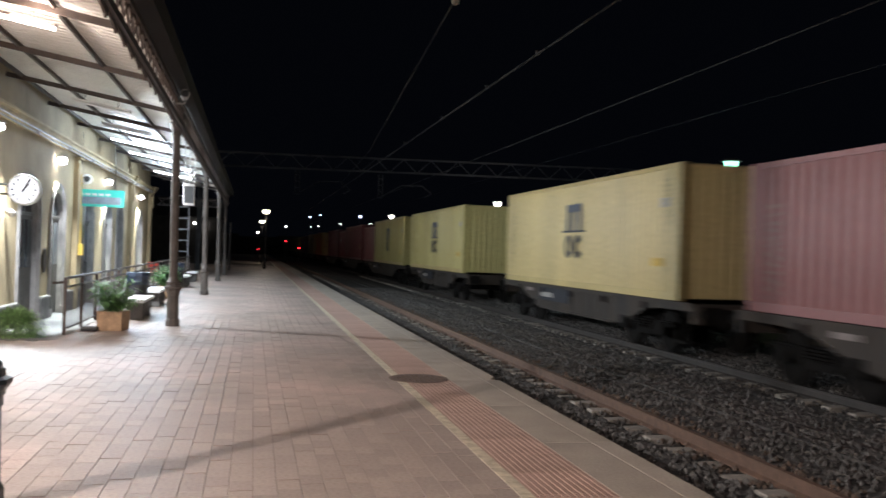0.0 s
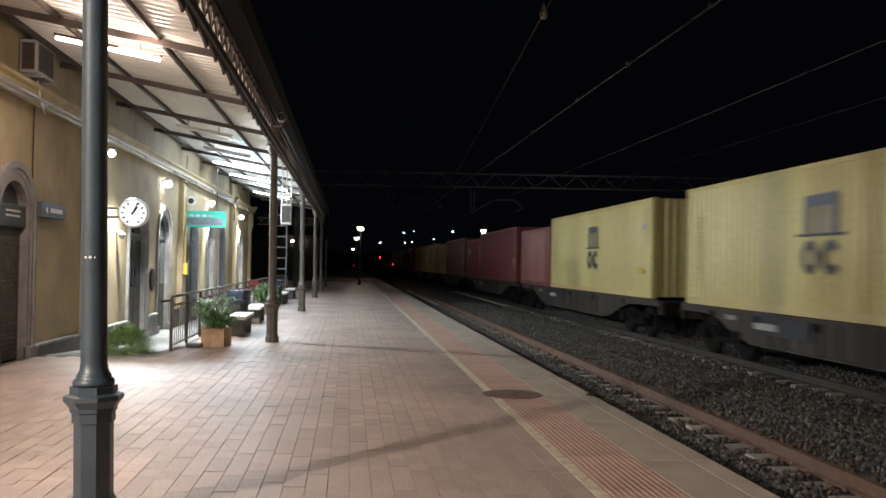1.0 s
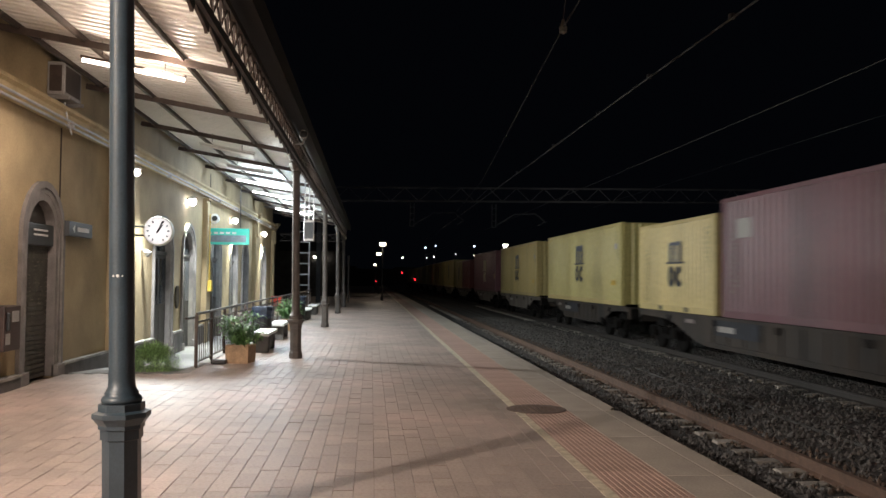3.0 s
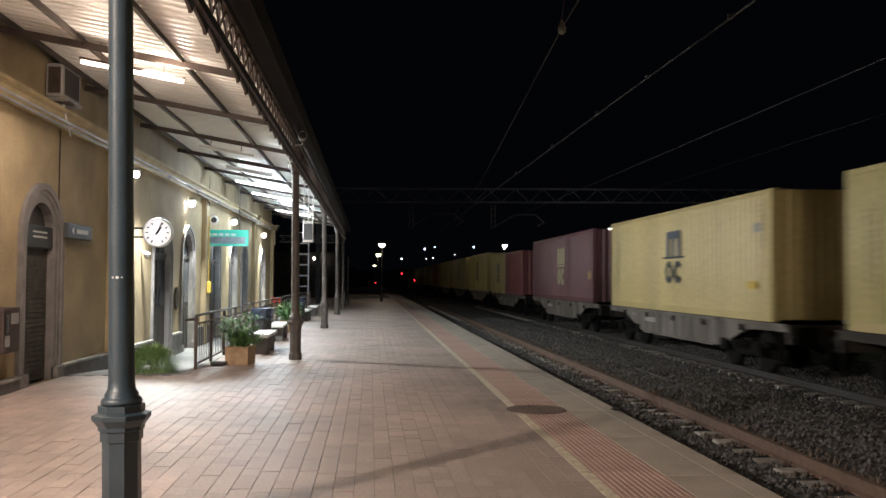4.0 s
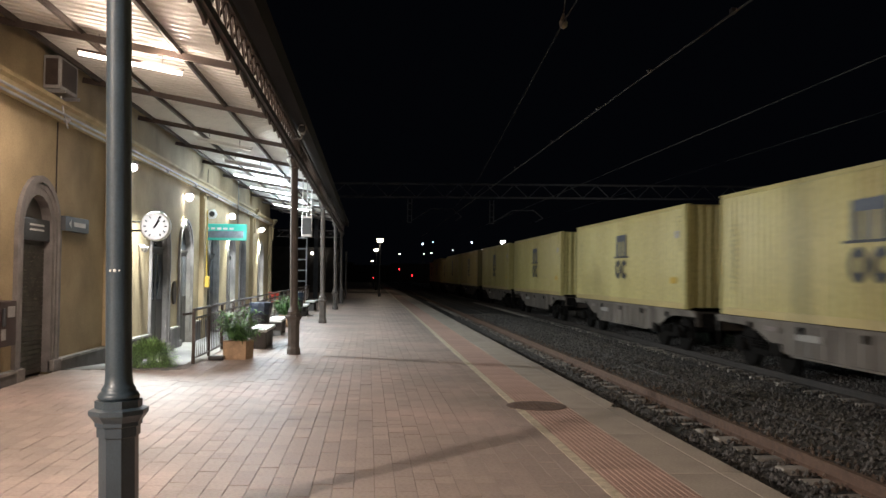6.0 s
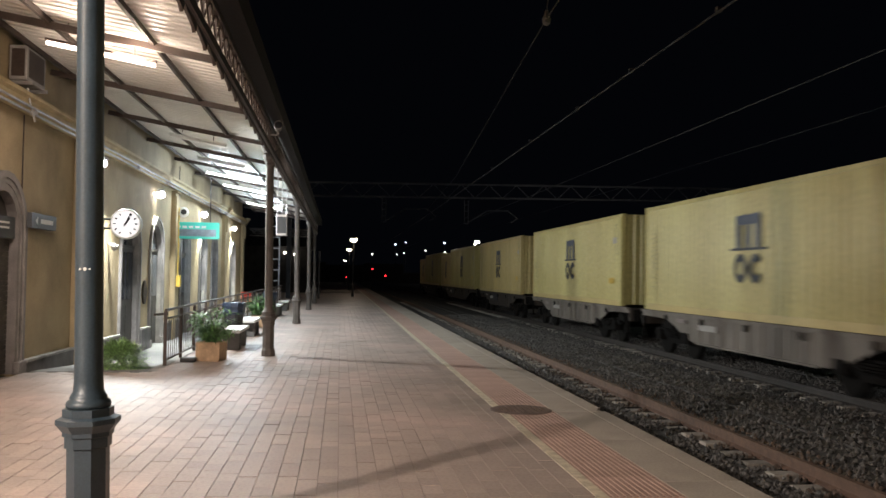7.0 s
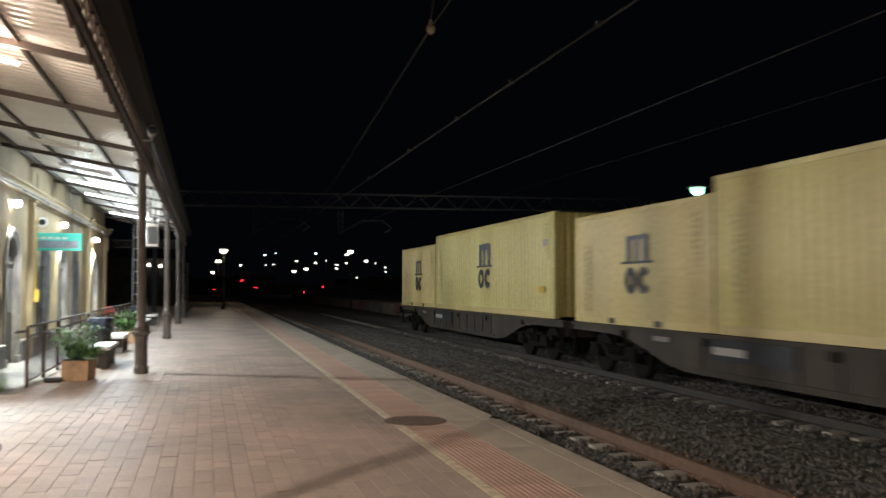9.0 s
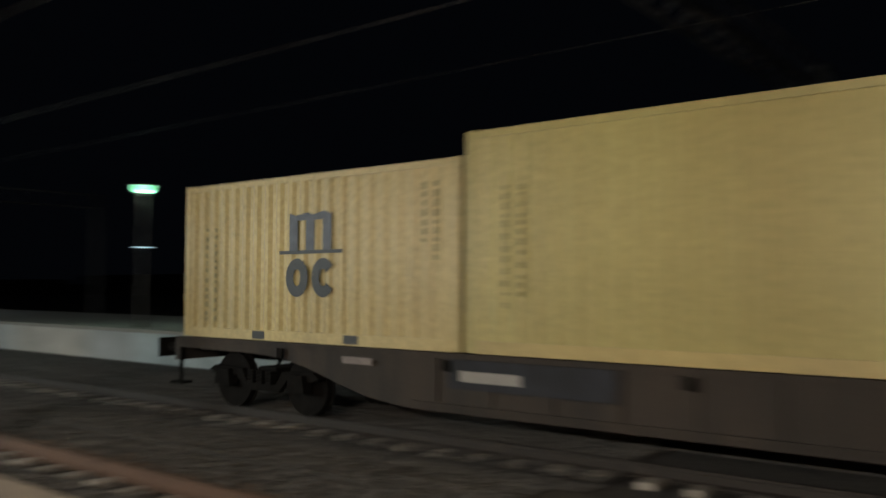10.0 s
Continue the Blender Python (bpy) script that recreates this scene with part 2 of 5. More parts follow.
def thing(name, label, category, m=None, group="", kind=""):
    ob = new(name)
    if m is not None:
        ob.matrix_world = m
    return tagged(ob, label, category, group, kind)


def solid(name, bm, material, label, category, kind="", group=""):
    ob = new(name, mesh_of(name, bm, material))
    return tagged(ob, label, category, group, kind)


# ---- setting: ground, platforms, tracks ----
EDGE = 4.02          # platform edge
RAIL = -0.30         # rail head
NEAR, FAR = 6.63, 10.49   # middles of the two tracks
CAN_Y0, CAN_Y1 = -9.0, 51.0

solid("ground", boxed(-900, 900, -300, 1500, -1.4, -0.80), EARTH, "dark earth reaching to the black horizon", "ground", "structure")

bm = bmesh.new()
prism(bm, [(-60, -0.8), (-60, -0.52), (260, -0.52), (260, -0.8)], EDGE + 0.02, 14.6)
solid("ballast_bed", bm, BALLAST, "dark grey gravel track bed beside the platform", "track bed", "structure")

SUNK_X, SUNK_Y0, SUNK_Y1, SUNK_Z = -2.68, 15.45, 38.0, -0.40   # sunken walk along the station wall
bm = bmesh.new()
box(bm, SUNK_X + 0.003, EDGE - 0.06, -40, 190, -0.79, -0.035)
box(bm, -30, SUNK_X, -40, SUNK_Y0, -0.79, -0.035)
box(bm, -30, SUNK_X, SUNK_Y1, 190, -0.79, -0.035)
platform = solid("platform", bm, BEDDING, "paved station platform with a slab edge", "platform", "structure")
bm = bmesh.new()
prism(bm, [(SUNK_Y0 + 0.003, -0.79), (SUNK_Y0 + 0.003, -0.004), (22.0, SUNK_Z), (32.0, SUNK_Z), (SUNK_Y1 - 0.003, -0.004), (SUNK_Y1 - 0.003, -0.79)], -30, SUNK_X - 0.05)
solid("ramp", bm, RAMP, "smooth pale concrete ramp sunk along the station wall", "ramp", "structure")
solid("ramp_kerb", boxed(SUNK_X - 0.047, SUNK_X + 0.12, SUNK_Y0 + 0.006, SUNK_Y1, -0.78, 0.004, 0.006), CONCRETE, "concrete retaining kerb beside the sunken ramp", "kerb", "structure")

# yellow warning line, tactile strip, coping slabs
line = bmesh.new()
box(line, 2.60, 2.70, -10, 150, -0.034, 0.003)
part("warning_line", line, YELLOW_LINE, platform, "worn pale yellow painted line")


def ribbed_slab(length):
    b = bmesh.new()
    box(b, 0, 0.62, 0, length - 0.006, -0.034, 0.0)
    for i in range(11):
        x = 0.03 + i * 0.054
        box(b, x, x + 0.026, 0.002, length - 0.008, 0.0, 0.006)
    return mesh_of("tactile_slab", b, TACTILE)


slab_mesh = ribbed_slab(0.6)
for i in range(-16, 60):
    ob = part("tactile_slab", slab_mesh, TACTILE, platform)
    ob.location = (2.703, 2.0 + i * 0.6, 0)
far_strip = ribbed_slab(110.0)
part("tactile_strip", far_strip, TACTILE, platform).location = (2.703, 38.0, 0)

coping_mesh = mesh_of("coping_slab", boxed(3.33, 3.80, 0, 1.862, -0.034, 0.001, 0.002), COPING)
edge_mesh = mesh_of("edge_stone", boxed(3.806, EDGE, 0, 1.862, -0.15, 0.001, 0.005), COPING)
chip = bmesh.new()
ring = [(3.806, 0), (3.96, 0), (3.93, 0.10), (3.985, 0.22), (EDGE, 0.25), (EDGE, 1.862), (3.806, 1.862)]
lo, hi = [chip.verts.new((x, y, -0.15)) for x, y in ring], [chip.verts.new((x, y, 0.002)) for x, y in ring]
chip.faces.new(lo[::-1])
chip.faces.new(hi)
for k in range(len(ring)):
    chip.faces.new((lo[k], lo[(k + 1) % len(ring)], hi[(k + 1) % len(ring)], hi[k]))
chip_mesh = mesh_of("edge_stone", chip, COPING)
for i in range(-3, 60):
    y = 7.23 + (i - 6) * 1.87
    part("coping_slab", coping_mesh, COPING, platform).location = (0, y, 0)
    part("edge_stone", chip_mesh if i == 8 else edge_mesh, COPING, platform, "chipped edge stone" if i == 8 else "").location = (0, y, 0)
part("platform_face", boxed(EDGE - 0.058, EDGE - 0.03, -40, 190, -0.79, -0.14), CONCRETE, platform)

# round cover in the strip
cover = thing("manhole_cover", "round dark iron manhole cover set in the platform strip", "manhole cover")
bm = bmesh.new()
lathe(bm, [(0.40, 0.002), (0.40, 0.010), (0.37, 0.013), (0.30, 0.011)], 2.92, 11.08, 32)
part("lid", bm, COVER_IRON, cover)
bm = bmesh.new()
for i in range(9):
    for j in range(9):
        x, y = -0.28 + i * 0.07, -0.28 + j * 0.07
        if math.hypot(x, y) < 0.29:
            box(bm, 2.92 + x - 0.02, 2.92 + x + 0.02, 11.08 + y - 0.02, 11.08 + y + 0.02, 0.011, 0.016)
tagged(part("grip_pattern", bm, COVER_IRON, cover), kind="stuff")

def rail_mesh(y0, y1):
    b = bmesh.new()
    prof = [(-0.07, -0.17), (0.07, -0.17), (0.07, -0.155), (0.012, -0.13), (0.012, -0.045), (0.036, -0.035), (0.036, 0.0), (-0.036, 0.0), (-0.036, -0.035), (-0.012, -0.045), (-0.012, -0.13), (-0.07, -0.155)]
    rings = [[b.verts.new((x, y, z)) for x, z in prof] for y in (y0, y1)]
    for i in range(len(prof)):
        j = (i + 1) % len(prof)
        b.faces.new((rings[0][i], rings[0][j], rings[1][j], rings[1][i]))
    b.faces.new(rings[0])
    b.faces.new(rings[1][::-1])
    return mesh_of("rail", b, RUST)


RAIL_MESH = rail_mesh(-60, 230)
# darker copy for every rail but the near track's left one
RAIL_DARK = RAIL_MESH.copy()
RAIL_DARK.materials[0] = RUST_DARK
sleeper_mesh = mesh_of("sleeper", boxed(-1.22, 1.22, -0.11, 0.11, -0.19, 0.0, 0.02), SLEEPER)
for middle in (NEAR, FAR):
    track = thing("track", "rusty railway track on pale concrete sleepers", "railway track", kind="structure")
    for s in (-0.834, 0.834):
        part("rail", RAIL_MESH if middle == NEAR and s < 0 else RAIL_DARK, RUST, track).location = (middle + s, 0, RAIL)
    for i in range(120):
        ob = part("sleeper", sleeper_mesh, SLEEPER, track)
        ob.matrix_world = pose(middle + random.uniform(-0.03, 0.03), -2 + i * 0.6, RAIL - (0.165 if middle == NEAR else 0.150) + random.uniform(-0.012, 0.006), 0, random.uniform(-1, 1), random.uniform(-1.5, 1.5))

# loose stones over the bed: heaped between the rails and between the tracks
heaps = {False: ([], []), True: ([], [])}   # clean stones, stones browned by rail dust
rng = np.random.default_rng(4)
base = np.array([(0, 0, 1), (0.9, 0, 0.1), (0.2, 0.85, 0), (-0.8, 0.4, 0.15), (-0.5, -0.8, 0), (0.4, -0.75, 0.2), (0, 0, -0.8)])
tri = [(0, 1, 2), (0, 2, 3), (0, 3, 4), (0, 4, 5), (0, 5, 1), (6, 2, 1), (6, 3, 2), (6, 4, 3), (6, 5, 4), (6, 1, 5)]
count = 0
while count < 42000:
    y = 5 + 40 * rng.random() ** 1.6
    x = rng.uniform(EDGE + 0.05, 14.4)
    z = -0.50
    for middle in (NEAR, FAR):
        u = abs(x - middle)
        if u < 0.78:
            z = -0.335 if x < middle + 0.3 else -0.30
        elif u < 1.42:
            near_sleeper = abs(((y + 2) / 0.6) % 1 - 0.5) > 0.27
            z = -0.515 if near_sleeper and u < 1.24 else -0.462
            if x < EDGE + 1.3 and u > 1.24:
                z = -0.455
            if x > middle:
                z = -0.335
    if NEAR + 1.4 < x < FAR - 1.4:
        z = -0.50 + 0.02 * math.sin(x * 3 + y * 0.4)
    if EDGE + 0.22 < x < NEAR - 1.42:
        z = -0.455
    r = rng.uniform(0.018, 0.042)
    a = rng.random() * 6.28
    c, s = math.cos(a), math.sin(a)
    p = base * r * rng.uniform(0.7, 1.3, (7, 3))
    verts, faces = heaps[abs(x - NEAR + 0.834) < 0.10 + 0.32 * rng.random()]
    n = len(verts)
    verts.extend((x + c * q[0] - s * q[1], y + s * q[0] + c * q[1], z + q[2] + rng.uniform(-0.01, 0.015)) for q in p)
    faces.extend((n + i, n + j, n + k) for i, j, k in tri)
    count += 1
for dusty, (verts, faces) in heaps.items():
    me = bpy.data.meshes.new("ballast_stones")
    me.from_pydata(verts, [], faces)
    me.materials.append(STONES_RUST if dusty else STONES)
    tagged(new("ballast_stones", me), "rust-browned ballast stones along the rails" if dusty else "loose dark grey ballast stones between the rails", "gravel", kind="stuff")
bm = bmesh.new()
for middle in (NEAR, FAR):
    box(bm, middle - 0.76, middle + 0.30, -40, 200, -0.53, -0.345)
    box(bm, middle + 0.303, middle + 0.79, -40, 200, -0.53, -0.312)
    box(bm, middle + 0.88, middle + 1.415, -40, 200, -0.53, -0.345)
box(bm, EDGE + 0.2, NEAR - 1.24, -40, 200, -0.53, -0.468)
box(bm, NEAR + 1.42, FAR - 1.42, -40, 200, -0.53, -0.512)
solid("ballast_heap", bm, BALLAST, "heaped gravel filling the tracks", "track bed", "structure")

# ---- station building ----
WALL_X = -4.75
OPENINGS = [(14.33, 1.22, 2.97), (22.55, 1.60, 3.05), (25.65, 1.36, 3.05), (30.2, 1.35, 3.05), (34.0, 1.25, 3.05), (37.0, 1.25, 3.05), (43.2, 1.35, 3.05)]


def arch(y, half, top, base=0.0, n=12):
    """The outline of a round-headed opening, from foot to foot."""
    spring = top - half
    pts = [(y - half, base)]
    pts += [(y - half * math.cos(math.pi * i / n), spring + half * math.sin(math.pi * i / n)) for i in range(n + 1)]
    return pts + [(y + half, base)]


bm = bmesh.new()
T0, T1, TOP = WALL_X - 0.45, WALL_X, 7.2
prev = -14.0
for y, w, top in OPENINGS:
    half = w / 2 + 0.02
    box(bm, T0, T1, prev, y - half, -0.78, TOP)
    a = arch(y, half, top)[1:-1]
    mid = len(a) // 2
    prism(bm, [(y - half, TOP)] + a[:mid + 1] + [(y, TOP)], T0, T1)
    prism(bm, [(y, TOP)] + a[mid:] + [(y + half, TOP)], T0, T1)
    prev = y + half
box(bm, T0, T1, prev, 47.1, -0.78, TOP)
box(bm, -16, T0, 46.7, 47.1, 0.0, TOP)
box(bm, -16, T0, -14.0, -13.6, 0.0, TOP)
wall = solid("wall_station", bm, OCHRE, "ochre plastered station wall with round-headed openings", "wall", "structure")
solid("station_roof", boxed(-16, WALL_X - 0.02, -14, 47.1, TOP + 0.003, TOP + 0.2), CONCRETE, "flat roof over the station building", "roof", "structure")
solid("wall_back", boxed(-16.3, -16.003, -14, 47.1, 0, TOP), OCHRE, "plain rear wall of the station", "wall", "structure")

for i, (y, w, top) in enumerate(OPENINGS):
    half = w / 2
    door = thing("door_%d" % (i + 1), "dark door under a round stone arch" if i else "closed roller shutter under a round stone arch", "door", kind="structure")
    low = SUNK_Z if 20 < y < 33 else 0.0
    ring_w, lip, depth = (0.32, 0.11, 0.14) if i == 0 else (0.26, 0.10, 0.14)
    # flat stone face with a proud rounded outer rib
    bm = bmesh.new()
    inner, mid, rib, outer = (arch(y, half + d, top + d, low) for d in (0, ring_w - 0.20, ring_w - lip, ring_w))
    for k in range(len(inner) - 1):
        prism(bm, [inner[k], mid[k], mid[k + 1], inner[k + 1]], WALL_X - depth, WALL_X + 0.02)
        prism(bm, [mid[k], rib[k], rib[k + 1], mid[k + 1]], WALL_X - 0.1, WALL_X + 0.035)
        prism(bm, [rib[k], outer[k], outer[k + 1], rib[k + 1]], WALL_X - 0.1, WALL_X + 0.065)
    part("stone_surround", bm, STONE, door, "grey stone surround with a raised rib")
    for s in (-1, 1):
        part("foot_block", boxed(WALL_X - 0.02, WALL_X + 0.10, y + s * (half + 0.17) - 0.17, y + s * (half + 0.17) + 0.17, low, low + 0.20, 0.012), STONE, door)
    if i == 0:
        bm = bmesh.new()
        z = 0.02
        while z < 2.3:
            box(bm, WALL_X - 0.15, WALL_X - 0.115, y - half, y + half, z, z + 0.066)
            box(bm, WALL_X - 0.16, WALL_X - 0.142, y - half, y + half, z + 0.066, z + 0.08)
            z += 0.08
        part("shutter", bm, SHUTTER, door, "grey slatted roller shutter with scrawls")
        part("shutter_box", boxed(WALL_X - 0.14, WALL_X - 0.02, y - half + 0.01, y + half - 0.01, 2.22, 2.58, 0.01), SIGN_GREY, door)
        bm = bmesh.new()
        for zz in (2.38, 2.46):
            box(bm, WALL_X - 0.02, WALL_X - 0.012, y - 0.28, y + 0.32, zz, zz + 0.03)
        part("lettering_bar", bm, BAR_PALE, door)
        part("fanlight", boxed(WALL_X - 0.16, WALL_X - 0.14, y - half, y + half, 2.5, top), DOOR_WOOD, door)
        bm = bmesh.new()
        for k in range(60):
            yy, zz = y + random.uniform(-0.45, 0.35), 1.25 + 0.07 * random.randrange(12)
            beam(bm, (WALL_X - 0.113, yy, zz), (WALL_X - 0.113, yy + random.uniform(0.02, 0.12), zz + random.uniform(-0.02, 0.02)), 0.004, 0.018)
        part("scrawl", bm, CASE_DULL, door, "faded pale scrawls")
    else:
        for s in (-1, 1):
            leaf = part("leaf", boxed(WALL_X - 0.15, WALL_X - 0.10, min(y, y + s * half) + 0.004, max(y, y + s * half) - 0.004, low + 0.02, 2.3, 0.006), DOOR_WOOD, door)
            ya, yb = sorted((y + s * 0.08, y + s * (half - 0.08)))
            part("pane", boxed(WALL_X - 0.099, WALL_X - 0.094, ya, yb, 1.0, 2.2), WINDOW_GLASS, leaf)
            part("panel", boxed(WALL_X - 0.099, WALL_X - 0.086, ya, yb, low + 0.15, 0.85, 0.005), DOOR_WOOD, leaf)
        part("transom", boxed(WALL_X - 0.16, WALL_X - 0.07, y - half, y + half, 2.305, 2.38), DOOR_WOOD, door)
        part("fanlight", boxed(WALL_X - 0.13, WALL_X - 0.12, y - half, y + half, 2.385, top), WINDOW_GLASS, door)

# plinth between the openings, pilasters, cornice
gaps = [-14.0] + [v for y, w, _ in OPENINGS for v in (y - w / 2 - 0.33, y + w / 2 + 0.33)] + [47.1]
bm = bmesh.new()
cap = bmesh.new()
for a, b in zip(gaps[::2], gaps[1::2]):
    if b - a > 0.1:
        hgt = 0.16
        box(bm, WALL_X + 0.003, WALL_X + 0.10, a, b, -0.6, hgt)
        prism(cap, [(a, hgt + 0.002), (a, hgt + 0.045), (b, hgt + 0.045), (b, hgt + 0.002)], WALL_X + 0.003, WALL_X + 0.12)
solid("plinth", bm, PLINTH, "dark grey stone plinth along the station wall", "plinth", "structure")
solid("plinth_cap", cap, CONCRETE, "pale stone cap on the plinth", "trim", "structure")
for y in (4.5, 10.9, 18.1, 27.95, 39.5, 46.8):
    bm = bmesh.new()
    box(bm, WALL_X + 0.13, WALL_X + 0.16, y - 0.22, y + 0.22, 0.30, 4.1)
    box(bm, WALL_X + 0.003, WALL_X + 0.13, y - 0.26, y + 0.26, -0.5, 4.2)
    box(bm, WALL_X + 0.003, WALL_X + 0.20, y - 0.30, y + 0.30, 4.203, 4.27)
    if y > 30:   # corbelled heads carrying the cornice
        for z, d in ((4.275, 0.24), (4.36, 0.30), (4.45, 0.36), (4.56, 0.42)):
            box(bm, WALL_X + 0.262 if z > 4.3 else WALL_X + 0.003, WALL_X + d, y - 0.16 - d * 0.3, y + 0.16 + d * 0.3, z, z + 0.08)
        box(bm, WALL_X + 0.163, WALL_X + 0.24, y - 0.10, y + 0.10, 3.55, 4.19)
    solid("pilaster", bm, OCHRE, "ochre plaster pilaster on the station wall", "pilaster", "structure")
bm = bmesh.new()
prof = [(0.003, 4.34), (0.10, 4.34), (0.12, 4.38), (0.18, 4.41), (0.20, 4.50), (0.26, 4.54), (0.26, 4.60), (0.003, 4.66)]
rings = [[bm.verts.new((WALL_X + x, y, z)) for x, z in prof] for y in (-14, 47.25)]
for i in range(len(prof)):
    j = (i + 1) % len(prof)
    bm.faces.new((rings[0][i], rings[0][j], rings[1][j], rings[1][i]))
bm.faces.new(rings[0])
bm.faces.new(rings[1][::-1])
solid("cornice", bm, CREAM, "moulded cream cornice along the ochre wall", "cornice", "structure")
conduit = thing("conduit", "grey conduit pipes clipped along the cornice", "pipe")
for z, x in ((4.36, 0.285), (4.29, 0.24)):
    bm = bmesh.new()
    bar(bm, (WALL_X + x, -10, z), (WALL_X + x, 46, z), 0.022, 8)
    part("pipe", bm, ZINC, conduit)
for i in range(12):
    part("clip", boxed(WALL_X + 0.20, WALL_X + 0.315, 4 + 3.6 * i, 4.03 + 3.6 * i, 4.26, 4.335), ZINC, conduit)

# ---- canopy ----
K = 0.17


def roof_z(x):
    return 4.66 + K * (-0.9 - x)


canopy = thing("platform_canopy", "white corrugated platform canopy on brown iron beams", "canopy", kind="structure")
bm = bmesh.new()
rows = []
y, i = CAN_Y0, 0
while y < CAN_Y1:
    up = (0, 0, 0.022, 0.022)[i % 4]
    rows.append([bm.verts.new((x, y, roof_z(x) + 0.10 + up)) for x in (WALL_X + 0.27, -3.2, -1.8, -0.84)])
    y += (0.10, 0.015, 0.10, 0.015)[i % 4]
    i += 1
for a, b in zip(rows, rows[1:]):
    for k in range(3):
        bm.faces.new((a[k], a[k + 1], b[k + 1], b[k]))
sheet = part("roof_sheet", bm, SHEET, canopy, "white corrugated metal sheet")
sheet.modifiers.new("thickness", "SOLIDIFY").thickness = 0.004
BEAMS = [12.4 + 3.87 * k for k in range(-5, 10)]
for y in BEAMS:
    bm = bmesh.new()
    beam(bm, (WALL_X + 0.02, y, roof_z(WALL_X)), (-0.86, y, roof_z(-0.86)), 0.05, 0.10)
    part("beam", bm, BROWN_STEEL, canopy)
for x in (-2.1, -3.5, -4.42):
    bm = bmesh.new()
    beam(bm, (x, CAN_Y0, roof_z(x) + 0.052), (x, CAN_Y1, roof_z(x) + 0.052), 0.05, 0.08)
    part("purlin", bm, BROWN_STEEL, canopy)
# lattice girder at the eave
for z, h in ((4.13, 0.09), (4.53, 0.08)):
    part("girder_chord", boxed(-0.87, -0.79, CAN_Y0, CAN_Y1, z - h / 2, z + h / 2), BROWN_STEEL, canopy)
bm = bmesh.new()
y = CAN_Y0
while y < CAN_Y1 - 0.4:
    beam(bm, (-0.835, y, 4.16), (-0.835, y + 0.42, 4.50), 0.012, 0.035)
    beam(bm, (-0.815, y, 4.50), (-0.815, y + 0.42, 4.16), 0.012, 0.035)
    beam(bm, (-0.825, y, 4.16), (-0.825, y + 0.001, 4.50), 0.03, 0.012)
    y += 0.42
part("girder_lattice", bm, BROWN_STEEL, canopy, "crossed iron lattice bars")
bm = bmesh.new()
y = CAN_Y0
while y < CAN_Y1 - 0.4:
    prism(bm, [(y, 4.083), (y + 0.10, 4.05), (y + 0.30, 4.03), (y + 0.48, 4.005), (y + 0.55, 3.97), (y + 0.60, 4.02), (y + 0.64, 4.083)], -0.865, -0.835)
    y += 0.645
part("valance", bm, BROWN_STEEL, canopy, "scalloped dark valance under the girder")
bm = bmesh.new()
box(bm, -0.60, -0.55, CAN_Y0, CAN_Y1, 4.55, 4.86)
box(bm, -0.83, -0.603, CAN_Y0, CAN_Y1, 4.60, 4.625)
part("gutter", bm, MATT_BLACK, canopy, "dark eave gutter")
bm = bmesh.new()
for z in (3.9, 4.3):
    beam(bm, (WALL_X, CAN_Y1, z), (-0.9, CAN_Y1, z), 0.05, 0.05)
for k in range(8):
    x = WALL_X + 0.48 * k
    beam(bm, (x, CAN_Y1, 3.9), (x + 0.48, CAN_Y1, 4.3), 0.02, 0.03)
    beam(bm, (x, CAN_Y1, 4.3), (x + 0.48, CAN_Y1, 3.9), 0.02, 0.03)
part("end_lattice", bm, BROWN_STEEL, canopy)


def pillar(x, y, material, ped, shaft, label, lean=0.0):
    p = thing("canopy_pillar", label, "pillar", pose(x, y, 0, 0, lean, 0), "pillars along the platform")
    bm = bmesh.new()
    lathe(bm, [(ped * 1.18, 0.002), (ped * 1.18, 0.12), (ped * 1.06, 0.15), (ped, 0.17), (ped, 0.645), (ped * 1.10, 0.65), (ped * 1.10, 0.715), (ped * 1.20, 0.72), (ped * 1.20, 0.745), (ped * 1.38, 0.775), (ped * 1.52, 0.795), (ped * 1.52, 0.825), (ped * 1.20, 0.838), (ped * 1.20, 0.885), (shaft * 1.4, 0.89)], 0, 0, 8, math.pi / 8)
    part("pedestal", bm, material, p, "eight-sided cast pedestal with a moulded cap")
    bm = bmesh.new()
    lathe(bm, [(shaft * 1.55, 0.892), (shaft * 1.60, 0.91), (shaft * 1.50, 0.93), (shaft * 1.30, 0.94), (shaft * 1.33, 0.955), (shaft * 1.22, 0.97), (shaft * 1.08, 0.99), (shaft * 1.02, 1.05), (shaft, 1.3), (shaft * 0.95, 3.95), (shaft * 1.15, 3.97), (shaft * 1.15, 4.02)], 0, 0, 24)
    part("shaft", bm, material, p, "", True)
    bm = bmesh.new()
    lathe(bm, [(shaft * 1.0, 4.022), (shaft * 1.7, 4.12), (shaft * 1.9, 4.20), (shaft * 1.4, 4.25), (shaft * 2.1, 4.34), (shaft * 2.1, 4.40), (shaft * 1.2, 4.48), (shaft * 1.2, 4.62)], 0, 0, 12)
    part("capital", bm, material, p)
    return p


